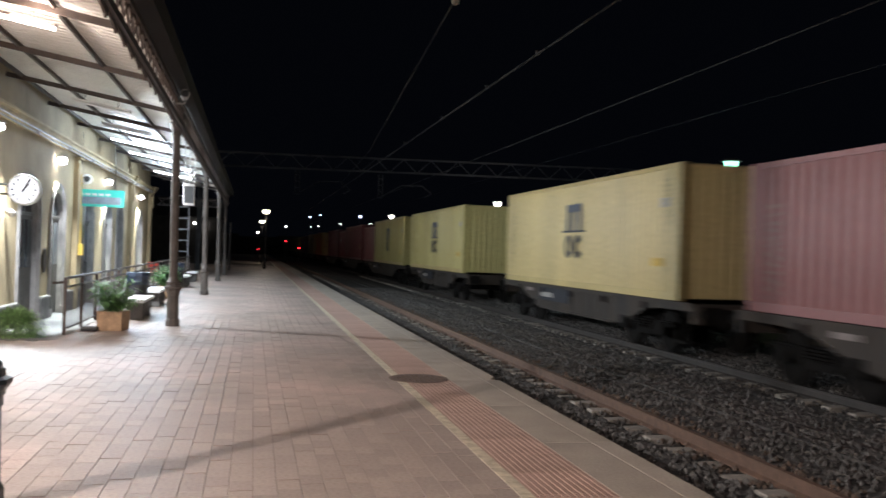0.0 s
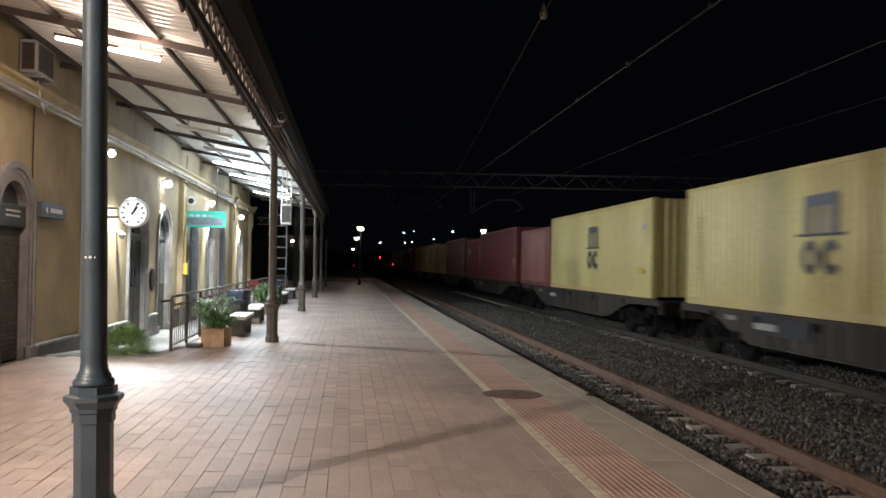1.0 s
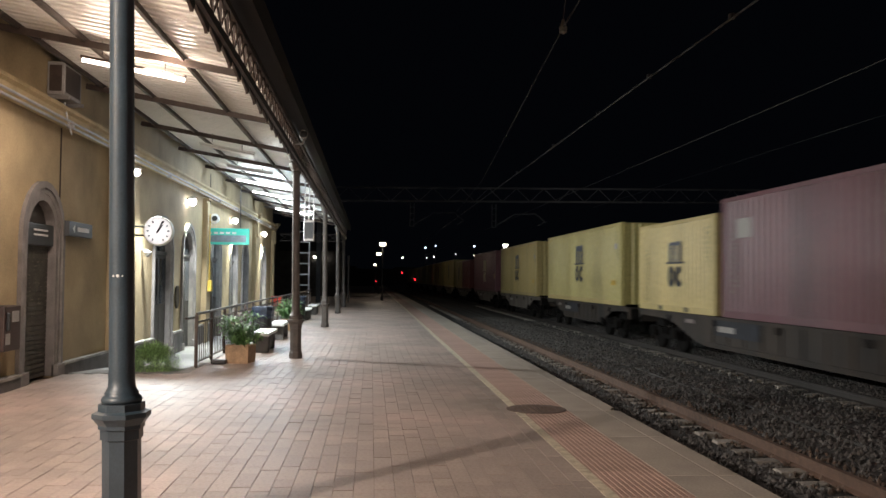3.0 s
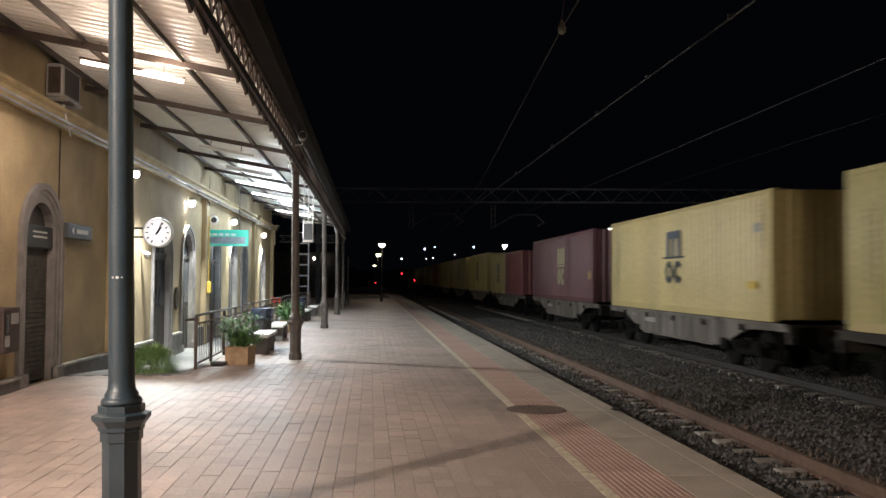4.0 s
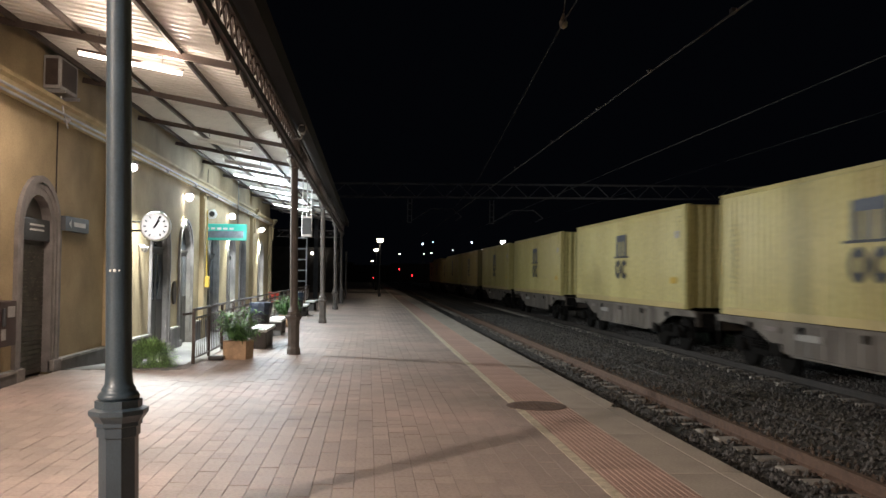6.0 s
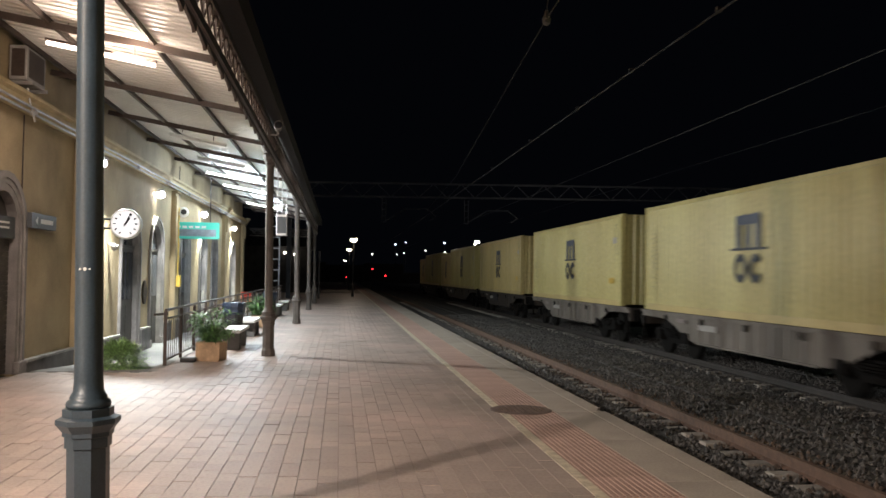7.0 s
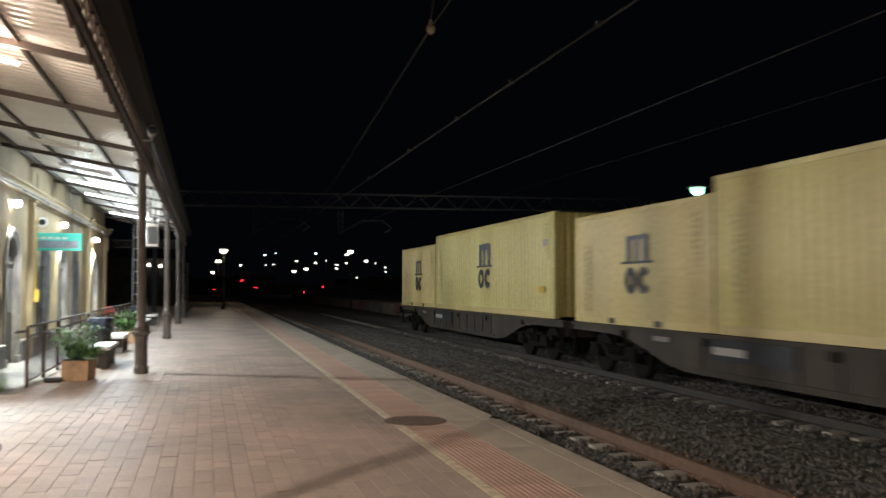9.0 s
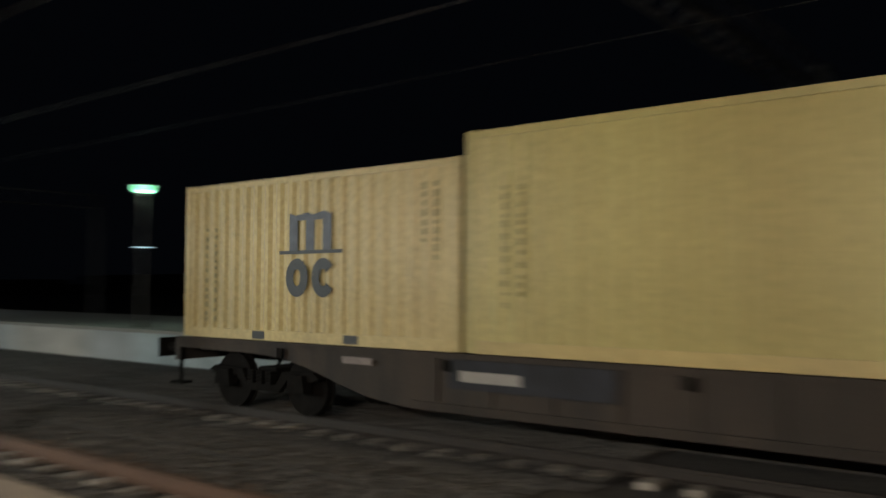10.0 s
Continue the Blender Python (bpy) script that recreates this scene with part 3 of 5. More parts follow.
pillar(-0.945, 5.66, IRON, 0.125, 0.083, "slate-grey cast iron pillar with an eight-sided pedestal", -1.25)
post = bpy.data.objects["canopy_pillar"]
bm = bmesh.new()
for dx, dz, r in ((-0.032, 1.735, 0.008), (-0.004, 1.735, 0.011), (0.026, 1.735, 0.006)):
    bmesh.ops.create_uvsphere(bm, u_segments=8, v_segments=5, radius=r, matrix=Matrix.Translation((dx, -0.082, dz)) @ Matrix.Diagonal((1, 0.25, 1, 1)))
part("sticker", bm, BAR_PALE, post, "small pale stickers")
for y in (18.3, 29.9, 41.4, 50.2):
    pillar(-0.9, y, IRON_BROWN, 0.125, 0.085, "weathered brown cast iron canopy pillar on a pedestal", -0.7)
far_post = thing("canopy_pillar", "plain thin dark post past the canopy", "pillar", pose(-0.9, 60, 0), "pillars along the platform")
bm = bmesh.new()
lathe(bm, [(0.07, 0), (0.07, 3.2), (0.09, 3.22), (0.09, 3.3)], 0, 0, 10)
part("shaft", bm, IRON_BROWN, far_post)

# ---- lamps under the canopy and on the wall ----
def tube_light(y, x0, x1, lit, power, colour, glow_mat):
    z0, z1 = roof_z(x0) - 0.24, roof_z(x1) - 0.24
    t = thing("fluorescent_light", "lit fluorescent tube light hung under the canopy beams" if lit else "unlit fluorescent tube light under the canopy beams", "lamp", group="tube lights")
    bm = bmesh.new()
    beam(bm, (x0, y, z0 + 0.052), (x1, y, z1 + 0.052), 0.07, 0.035)
    part("housing", bm, BROWN_STEEL if glow_mat is GLOW_WARM else WHITE_PAINT, t)
    bm = bmesh.new()
    bar(bm, (x0 + 0.02, y, z0), (x1 - 0.02, y, z1), 0.030, 10)
    part("tube", bm, glow_mat if lit else WHITE_PAINT, t)
    for x, z in ((x0 + 0.3, z0), (x1 - 0.3, z1)):
        bm = bmesh.new()
        bar(bm, (x, y, z + 0.08), (x, y, z + 0.28), 0.008)
        part("hanger", bm, DARK_STEEL, t)
    if lit:
        xm, zm = (x0 + x1) / 2, (z0 + z1) / 2
        down = area_lamp("tube_lamp", look((xm, y, zm - 0.035), (xm + 0.25, y, 0)), power, colour, 0.03, abs(x1 - x0))
        down.data.spread = radians(172)
        for side in (-1, 1):
            area_lamp("tube_lamp_side", look((xm, y + side * 0.045, zm - 0.01), (xm + (1.6 if colour == WARM else 0.4), y + side * 3, zm + 0.25)), power * (0.30 if colour == WARM else 0.5), (1.0, 0.80, 0.63) if colour == WARM else colour, abs(x1 - x0), 0.04)


# tubes at -6.95 and 0.79 are unseen, added to light the near platform
for y in (-6.95, 0.79, 8.53):
    tube_light(y, -3.56, -2.06, True, 75 if y < 5 else 175, WARM, GLOW_WARM)
tube_light(12.45, -3.56, -2.06, True, 145, WARM, GLOW_WARM)
tube_light(20.2, -3.4, -2.1, False, 0, COOL, GLOW_COOL)
tube_light(24.05, -3.4, -2.1, False, 0, COOL, GLOW_COOL)
for y in (27.9, 31.77, 39.5):
    tube_light(y, -3.74, -2.1, True, 180, COOL, GLOW_COOL)

WALL_POWER = {2.2: 1950, 20.1: 1800, 25.9: 1050, 34.0: 640, 43.1: 540}
WASH = {20.1: (520, 56), 25.9: (1300, 50), 34.0: (1500, 62), 43.1: (1500, 70)}
GLASS_AT = {2.2: (2.2, 4.0), 20.1: (19.35, 4.12), 25.9: (25.3, 4.0), 34.0: (33.2, 3.97), 43.1: (42.4, 3.93)}
for y in WALL_POWER:
    gy, gz = GLASS_AT[y]
    w = thing("wall_lamp", "bright white wall floodlight on the station wall", "lamp", pose(WALL_X, gy, gz), "wall floodlights")
    part("bracket", boxed(0.0, 0.10, -0.03, 0.03, -0.02, 0.03, 0.005), DARK_STEEL, w)
    bm = bmesh.new()
    lathe(bm, [(0.03, 0.08), (0.08, 0.07), (0.11, 0.03), (0.11, 0.01)], 0.16, 0, 14)
    part("hood", bm, ZINC, w)
    bm = bmesh.new()
    ball(bm, (0.16, 0, -0.07), 0.075 if gy < 20 else 0.115, 14, 10)
    part("bulb", bm, GLOW_WALL, w, "glowing lamp glass", True)
    if y < 10:
        spot_lamp("wall_spot", look((WALL_X + 0.36, y, 3.70), (WALL_X + 2.2, y + 0.8, 0)), WALL_POWER[y], (1.0, 0.87, 0.75), 166, 0.25, 0.05)
    else:
        spot_lamp("wall_spot", look((WALL_X + 0.36, y, 3.70), (WALL_X + 3.5, y, 0.6)), WALL_POWER[y], WHITE, 146, 0.4, 0.10)
        spot_lamp("wall_wash", look((WALL_X + 0.24, gy, gz - 0.2), (WALL_X + 0.02, gy, 0)), WASH[y][0], (0.95, 1.0, 0.80), WASH[y][1], 0.35, 0.03)

# ---- the train ----
RUN = [(0.0, 0.0), (0.5, 13.28), (1.0, 25.9), (1.5, 39.4), (2.0, 53.6), (2.5, 67.3), (2.7, 72.7), (3.8, 102.2), (4.0, 107.1), (4.5, 121.0), (5.0, 134.5),
       (5.5, 147.6), (5.7, 153.2), (6.8, 182.0), (7.0, 187.2), (7.5, 200.5), (8.0, 213.3), (8.5, 226.6), (9.0, 240.6), (9.4, 251.4), (9.5, 254.0), (9.7, 258.8),
       (9.8, 261.3), (9.9, 264.1), (10.0, 267.2)]
RIDERS = []
DECK = 0.87


def corrugated(bm, length, z0, z1, side, period=0.278, depth=0.036):
    """A trapezoid-ribbed side of a container, side = -1 towards the platform."""
    n = int((length - 0.3) / period)
    start = -n * period / 2
    pts = [(-length / 2 + 0.08, 0.0), (start, 0.0)]
    for i in range(n):
        y = start + i * period
        pts += [(y + 0.07, 0.0), (y + 0.138, 1.0), (y + 0.21, 1.0), (y + 0.276, 0.0)]
    pts.append((length / 2 - 0.08, 0.0))
    lo, hi = [], []
    for y, d in pts:
        x = side * (1.205 - d * depth)
        lo.append(bm.verts.new((x, y, z0)))
        hi.append(bm.verts.new((x, y, z1)))
    for i in range(len(pts) - 1):
        bm.faces.new((lo[i], lo[i + 1], hi[i + 1], hi[i]))


def ring_shape(bm, y, z, w, h, x, t, gap):
    """A rounded open ring, as a plain sign shape."""
    n = 20
    for i in range(n):
        a, b = 2 * math.pi * i / n, 2 * math.pi * (i + 1) / n
        if gap and -0.5 < math.sin((a + b) / 2) < 0.5 and math.cos((a + b) / 2) * gap > 0:
            continue
        o = [(y + w / 2 * math.cos(v), z + h / 2 * math.sin(v)) for v in (a, b)]
        q = [(y + (w / 2 - t) * math.cos(v), z + (h / 2 - t) * math.sin(v)) for v in (a, b)]
        prism(bm, [o[0], o[1], q[1], q[0]], x, x + 0.006)


def container(length, height, paint, label, logo, where=0.0):
    """A freight container, its foot at the origin, long side along y."""
    c = thing("shipping_container", label, "container")
    half = length / 2
    for s in (-1, 1):
        bm = bmesh.new()
        corrugated(bm, length, 0.16, height - 0.10, s)
        part("side_panel", bm, paint, c)
        # yellow containers: paler bottom rail paints in the extra light its flat face catches
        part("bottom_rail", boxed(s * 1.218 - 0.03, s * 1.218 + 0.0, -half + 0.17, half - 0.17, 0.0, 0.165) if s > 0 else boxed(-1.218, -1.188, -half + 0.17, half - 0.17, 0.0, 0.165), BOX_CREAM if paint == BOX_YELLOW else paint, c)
        part("top_rail", boxed(min(s * 1.215, s * 1.16), max(s * 1.215, s * 1.16), -half + 0.17, half - 0.17, height - 0.105, height - 0.01), paint, c)
        for e in (-1, 1):
            y0, y1 = sorted((e * half, e * (half - 0.16)))
            part("corner_post", boxed(min(s * 1.219, s * 1.06), max(s * 1.219, s * 1.06), y0, y1, 0.003, height, 0.012), paint, c)
    # ribbed front wall, towards the camera, and doors behind
    bm = bmesh.new()
    pts = [(-1.07, 0.07)]
    for i in range(9):
        xx = -1.05 + i * 0.235
        pts += [(xx, 0.07), (xx + 0.04, 0.03), (xx + 0.13, 0.03), (xx + 0.17, 0.07)]
    pts.append((1.07, 0.07))
    lo = [bm.verts.new((a, -half + b, 0.05)) for a, b in pts]
    hi = [bm.verts.new((a, -half + b, height - 0.05)) for a, b in pts]
    for i in range(len(pts) - 1):
        bm.faces.new((lo[i], lo[i + 1], hi[i + 1], hi[i]))
    part("front_wall", bm, paint, c)
    for s in (-1, 1):
        x0, x1 = sorted((s * 0.01, s * 1.06))
        door = part("door", boxed(x0, x1, half - 0.08, half - 0.03, 0.12, height - 0.08, 0.01), paint, c)
        for k in (0.3, 0.75):
            bm = bmesh.new()
            bar(bm, (s * k, half - 0.015, 0.15), (s * k, half - 0.015, height - 0.12), 0.017)
            part("lock_bar", bm, ZINC, door)
    part("roof", boxed(-1.18, 1.18, -half + 0.1, half - 0.1, height - 0.05, height - 0.02), paint, c)
    x = -1.2145
    mid = height / 2 + 0.02
    if logo == "dark":
        bm = bmesh.new()
        u, v = (1.18, 1.08) if length > 7 else (1.0, 1.0)
        top = mid + (0.78 if length > 7 else 0.68) * v
        for k in (-1, 0, 1):
            box(bm, x, x + 0.007, where + (k * 0.37 - 0.095) * u, where + (k * 0.37 + 0.095) * u, mid + 0.10, mid + 0.56 * v)
        crown = [(0.465, 0.0), (0.33, -0.04), (0.05, 0.0), (-0.05, -0.04), (-0.30, 0.01), (-0.465, -0.04)]
        prism(bm, [(where + 0.465 * u, mid + 0.56 * v)] + [(where + a * u, top + b) for a, b in crown] + [(where - 0.465 * u, mid + 0.56 * v)], x, x + 0.007)
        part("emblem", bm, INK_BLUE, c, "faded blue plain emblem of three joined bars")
        bm = bmesh.new()
        box(bm, x, x + 0.007, where - 0.70 * u, where + 0.70 * u, mid + 0.045, mid + 0.10)
        ring_shape(bm, where + 0.29 * u, mid - 0.32 * v, 0.50 * u, 0.60 * v, x, 0.17, 0)
        ring_shape(bm, where - 0.29 * u, mid - 0.32 * v, 0.50 * u, 0.60 * v, x, 0.17, -1)
        part("emblem", bm, INK, c, "dark plain emblem of a bar and two rings")
    elif logo == "cream":
        bm = bmesh.new()
        for k in (-1, 0, 1):
            box(bm, x, x + 0.007, where + k * 0.50 - 0.20, where + k * 0.50 + 0.20, mid + 0.13, mid + 0.85)
        box(bm, x, x + 0.007, where - 0.80, where + 0.80, mid + 0.02, mid + 0.10)
        ring_shape(bm, where + 0.36, mid - 0.42, 0.62, 0.78, x, 0.24, 0)
        ring_shape(bm, where - 0.36, mid - 0.42, 0.62, 0.78, x, 0.24, -1)
        part("emblem", bm, INK_CREAM, c, "pale cream plain emblem")
    elif logo == "patch":
        bm = bmesh.new()
        box(bm, x, x + 0.007, half - 1.6, half - 0.85, height - 1.0, height - 0.55)
        part("emblem", bm, INK_WHITE, c, "white plain patch")
    # columns of short bars for the unread markings
    bm = bmesh.new()
    r = random.Random(int(length * 10 + height * 100))
    for col, yy in ((0, half - 0.62), (1, half - 0.86)):
        z = height - 0.75
        for k in range(12):
            h = r.uniform(0.04, 0.09)
            box(bm, x, x + 0.006, yy - 0.028, yy + 0.028, z - h, z)
            z -= h + r.uniform(0.03, 0.10)
    tagged(part("marking", bm, INK_SOFT if logo == "dark" else INK_DIM, c), kind="stuff")
    bm = bmesh.new()
    for yy, n in ((-half + 0.42, 9), (-half + 0.62, 7)):
        z = height - 0.30
        for k in range(n):
            h = r.uniform(0.05, 0.10)
            box(bm, x, x + 0.006, yy - 0.03, yy + 0.03, z - h, z)
            z -= h + r.uniform(0.03, 0.06)
    tagged(part("marking", bm, INK_SOFT if logo == "dark" else INK_DIM, c), kind="stuff")
    if length > 7:
        if logo == "dark":
            part("warning_label", boxed(x, x + 0.006, -half + 0.72, -half + 1.22, 0.70, 0.88), INK_GOLD, c)
            part("placard", boxed(x, x + 0.006, -half + 0.50, -half + 0.84, height - 0.92, height - 0.72), INK_WHITE, c, "small white placard")
        else:
            part("warning_label", boxed(x, x + 0.006, -half + 0.34, -half + 0.80, 0.92, 1.24), INK_OCHRE, c, "faded ochre label")
    else:
        for e in (-1, 1):
            part("fork_pocket", boxed(-1.2195, -1.15, e * 1.03 - 0.15, e * 1.03 + 0.15, 0.02, 0.15), BLACK, c)
    return c


def bogie_wheel_mesh():
    b = bmesh.new()
    n = 24
    rings = []
    for x, r in ((-0.07, 0.30), (-0.065, 0.46), (0.045, 0.46), (0.05, 0.49), (0.075, 0.49), (0.075, 0.30)):
        rings.append([b.verts.new((x, r * math.cos(2 * math.pi * i / n), r * math.sin(2 * math.pi * i / n))) for i in range(n)])
    for lo, hi in zip(rings, rings[1:]):
        for i in range(n):
            j = (i + 1) % n
            b.faces.new((lo[i], lo[j], hi[j], hi[i]))
    b.faces.new(rings[0][::-1])
    b.faces.new(rings[-1])
    return mesh_of("wheel", b, GREASE)


WHEEL = bogie_wheel_mesh()


def frame_mesh():
    b = bmesh.new()
    prism(b, [(-1.35, 0.28), (-1.2, 0.36), (-0.5, 0.34), (-0.35, 0.12), (0.35, 0.12), (0.5, 0.34), (1.2, 0.36), (1.35, 0.28), (1.2, 0.22), (0.62, 0.22), (0.42, 0.0), (-0.42, 0.0), (-0.62, 0.22), (-1.2, 0.22)], -0.05, 0.05)
    for y in (-0.9, 0.9):
        prism(b, [(y - 0.2, 0.05), (y + 0.2, 0.05), (y + 0.16, 0.32), (y - 0.16, 0.32)], -0.14, 0.04)
    for y in (-0.22, 0.0, 0.22):
        for k in range(4):
            box(b, -0.10, 0.08, y - 0.07, y + 0.07, 0.13 + 0.055 * k, 0.165 + 0.055 * k)
    return mesh_of("side_frame", b, GREASE)


FRAME = frame_mesh()


def wagon(length, paint, label, plates=True):
    """A container flat wagon with deep middle sills on two bogies; the origin lies at rail level under its middle."""
    w = thing("flat_wagon", label, "wagon")
    half = length / 2
    top = DECK - RAIL - 0.02
    for s in (-1, 1):
        bm = bmesh.new()
        k = 1.1 if length > 15 else 0.98
        curve = [(1.0, 0.17), (0.78, 0.19), (0.71, 0.23), (0.65, 0.33), (0.58, 0.50), (0.52, 0.63), (0.46, 0.70), (0.42, 0.72)]
        out = [(-half, top), (half, top)] + [(half * a, top - b * k) for a, b in curve] + [(-half * a, top - b * k) for a, b in curve[::-1]]
        prism(bm, out, s * 1.10 - 0.02, s * 1.10 + 0.02)
        part("side_sill", bm, paint, w)
        bm = bmesh.new()
        for k in range(9):
            y = -half * 0.38 + k * half * 0.095
            box(bm, min(s * 1.122, s * 1.15), max(s * 1.122, s * 1.15), y - 0.03, y + 0.03, top - 0.66, top - 0.08)
        box(bm, min(s * 1.122, s * 1.17), max(s * 1.122, s * 1.17), -half, half, top - 0.07, top - 0.003)
        box(bm, min(s * 1.122, s * 1.17), max(s * 1.122, s * 1.17), -half * 0.42, half * 0.42, top - 0.72, top - 0.675)
        part("sill_ribs", bm, paint, w)
    bm = bmesh.new()
    k = -half + 0.3
    while k < half:
        box(bm, -1.08, 1.08, k - 0.08, k + 0.08, top - 0.22, top - 0.02)
        k += 1.5
    box(bm, -0.25, 0.25, -half, half, top - 0.40, top - 0.23)
    part("underframe", bm, GREASE, w)
    for e in (-1, 1):
        part("headstock", boxed(-1.10, 1.10, min(e * half, e * (half + 0.12)), max(e * half, e * (half + 0.12)), top - 0.42, top - 0.02), WAGON_DARK, w)
        for s in (-1, 1):
            bm = bmesh.new()
            bar(bm, (s * 0.93, e * (half + 0.12), 0.93), (s * 0.93, e * (half + 0.52), 0.93), 0.09, 10)
            box(bm, s * 0.93 - 0.22, s * 0.93 + 0.22, min(e * (half + 0.52), e * (half + 0.56)), max(e * (half + 0.52), e * (half + 0.56)), 0.76, 1.10)
            part("buffer", bm, GREASE, w)
            bm = bmesh.new()
            beam(bm, (s * 1.12, e * (half - 0.1), top - 0.2), (s * 1.12, e * (half - 0.1) + 0.001, 0.35), 0.05, 0.05)
            box(bm, s * 1.12 - 0.12, s * 1.12 + 0.12, e * (half - 0.1) - 0.16, e * (half - 0.1) + 0.16, 0.33, 0.37)
            part("step", bm, GREASE, w)
        bogie = part("bogie", boxed(-0.95, 0.95, e * (half - 2.2) - 0.22, e * (half - 2.2) + 0.22, 0.44, 0.72, 0.02), GREASE, w)
        for s in (-1, 1):
            fr = part("side_frame", FRAME, GREASE, bogie)
            fr.matrix_local = pose(s * 1.02, e * (half - 2.2), 0.34, 0, 0, 180 if s > 0 else 0)
            for a in (-0.9, 0.9):
                wh = part("wheel", WHEEL, GREASE, bogie)
                wh.matrix_local = pose(s * 0.834, e * (half - 2.2) + a, 0.46, 0, 0, 0 if s < 0 else 180)
    if plates:
        part("number_plate", boxed(-1.185, -1.178, half * 0.235, half * 0.235 + 0.95, top - 0.36, top - 0.22), INK_WHITE, w, "pale plate with unread markings")
        part("notice_plate", boxed(-1.185, -1.178, half * 0.5, half * 0.5 + 0.6, top - 0.24, top - 0.14), INK_DIM, w)
        if paint is WAGON_DARK:
            part("sill_panel", boxed(-1.176, -1.152, half * 0.235 - 1.3, half * 0.235 + 1.15, top - 0.46, top - 0.075), WAGON_NAVY, w, "dark navy panel behind the plate")
    for k in range(5):
        y = -half * 0.7 + k * half * 0.35
        part("lashing_ring", boxed(-1.20, -1.172, y, y + 0.14, top - 0.24, top - 0.09, 0.01), GREASE, w)
    return w


L40, L20 = 12.192, 6.058
MAKERS = {
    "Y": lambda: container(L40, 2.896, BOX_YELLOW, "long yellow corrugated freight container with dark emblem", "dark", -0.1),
    "Z": lambda: container(L40, 2.896, BOX_CREAM, "long faded orange-yellow freight container with dark emblem", "dark", -0.1),
    "y": lambda: container(L20, 2.591, BOX_CREAM, "short faded yellow freight container with dark emblem", "dark", -0.15),
    "R": lambda: container(L40, 2.591, BOX_PINK, "long faded red corrugated freight container", "none"),
    "U": lambda: container(L40, 2.896, BOX_PURPLE, "long maroon corrugated freight container", "patch"),
    "M": lambda: container(L40, 2.896, BOX_WINE, "long wine-red corrugated freight container", "none"),
    "C": lambda: container(L40, 2.896, BOX_PURPLE, "long maroon freight container with cream emblem", "cream", -0.45),
    "P": lambda: container(L20, 2.591, BOX_PINK, "short faded red freight container", "none"),
    "r": lambda: container(L20, 2.591, BOX_RED, "short bright red freight container with white patch", "patch"),
}
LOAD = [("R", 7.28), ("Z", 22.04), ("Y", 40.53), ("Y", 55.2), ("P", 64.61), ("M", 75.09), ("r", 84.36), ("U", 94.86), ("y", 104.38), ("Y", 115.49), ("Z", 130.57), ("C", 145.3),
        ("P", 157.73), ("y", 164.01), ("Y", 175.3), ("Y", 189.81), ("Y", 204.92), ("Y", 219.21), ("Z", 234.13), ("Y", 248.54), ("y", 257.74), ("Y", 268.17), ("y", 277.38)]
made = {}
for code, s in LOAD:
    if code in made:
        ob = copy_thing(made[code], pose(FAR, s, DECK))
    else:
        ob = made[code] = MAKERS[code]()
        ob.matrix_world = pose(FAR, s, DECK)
    ob["group"] = "containers on the train"
    RIDERS.append((ob, s, DECK))

WAGONS = [(13.0, "d", 7.28), (13.0, "d", 22.04), (13.0, "d", 40.53), (19.0, "d", 58.3), (19.0, "d", 78.2), (19.0, "d", 98.1), (13.0, "d", 115.49), (13.0, "g", 130.57), (13.0, "g", 145.3),
          (13.0, "g", 160.9), (13.0, "g", 175.3), (13.0, "g", 189.81), (13.0, "g", 204.92), (13.0, "g", 219.21), (13.0, "d", 234.13), (19.0, "d", 251.6), (19.0, "d", 271.2)]
made = {}
for length, code, s in WAGONS:
    key = (length, code)
    if key in made:
        ob = copy_thing(made[key], pose(FAR, s, RAIL))
    else:
        ob = made[key] = wagon(length, WAGON_GREY if code == "g" else WAGON_DARK, "grey deep-sided container flat wagon" if code == "g" else "dark dirty container flat wagon on two bogies")
        ob.matrix_world = pose(FAR, s, RAIL)
    ob["group"] = "wagons of the train"
    RIDERS.append((ob, s, RAIL))

# ---- opposite platform, its lamps and the dark surroundings ----
OPP = 14.8
opposite = solid("platform_opposite", boxed(OPP + 0.05, 24, -60, 150, -0.79, 0.36), CONCRETE, "far platform with a pale painted face", "platform", "structure")
r = random.Random(3)
y = 8.0
hues = [(0.42, 0.44, 0.45), (0.40, 0.46, 0.48), (0.50, 0.20, 0.19), (0.30, 0.42, 0.40), (0.50, 0.48, 0.45), (0.34, 0.34, 0.42)]
paints = [mat("painted_panel_%s" % "abcdef"[i], h, 0.85, var=0.35, scale=1.2) for i, h in enumerate(hues)]
while y < 90:
    wdt = r.uniform(1.2, 3.4)
    part("face_panel", boxed(OPP, OPP + 0.047, y, y + wdt - 0.01, -0.78, 0.34), r.choices(paints, (6, 3, 1, 1, 4, 1))[0], opposite)
    y += wdt
part("coping", boxed(OPP - 0.04, OPP + 0.6, -60, 150, 0.363, 0.45), CONCRETE, opposite)
solid("ballast_side", boxed(14.5, OPP - 0.002, -60, 150, -0.79, -0.53), BALLAST, "gravel shoulder at the far platform", "track bed", "structure")


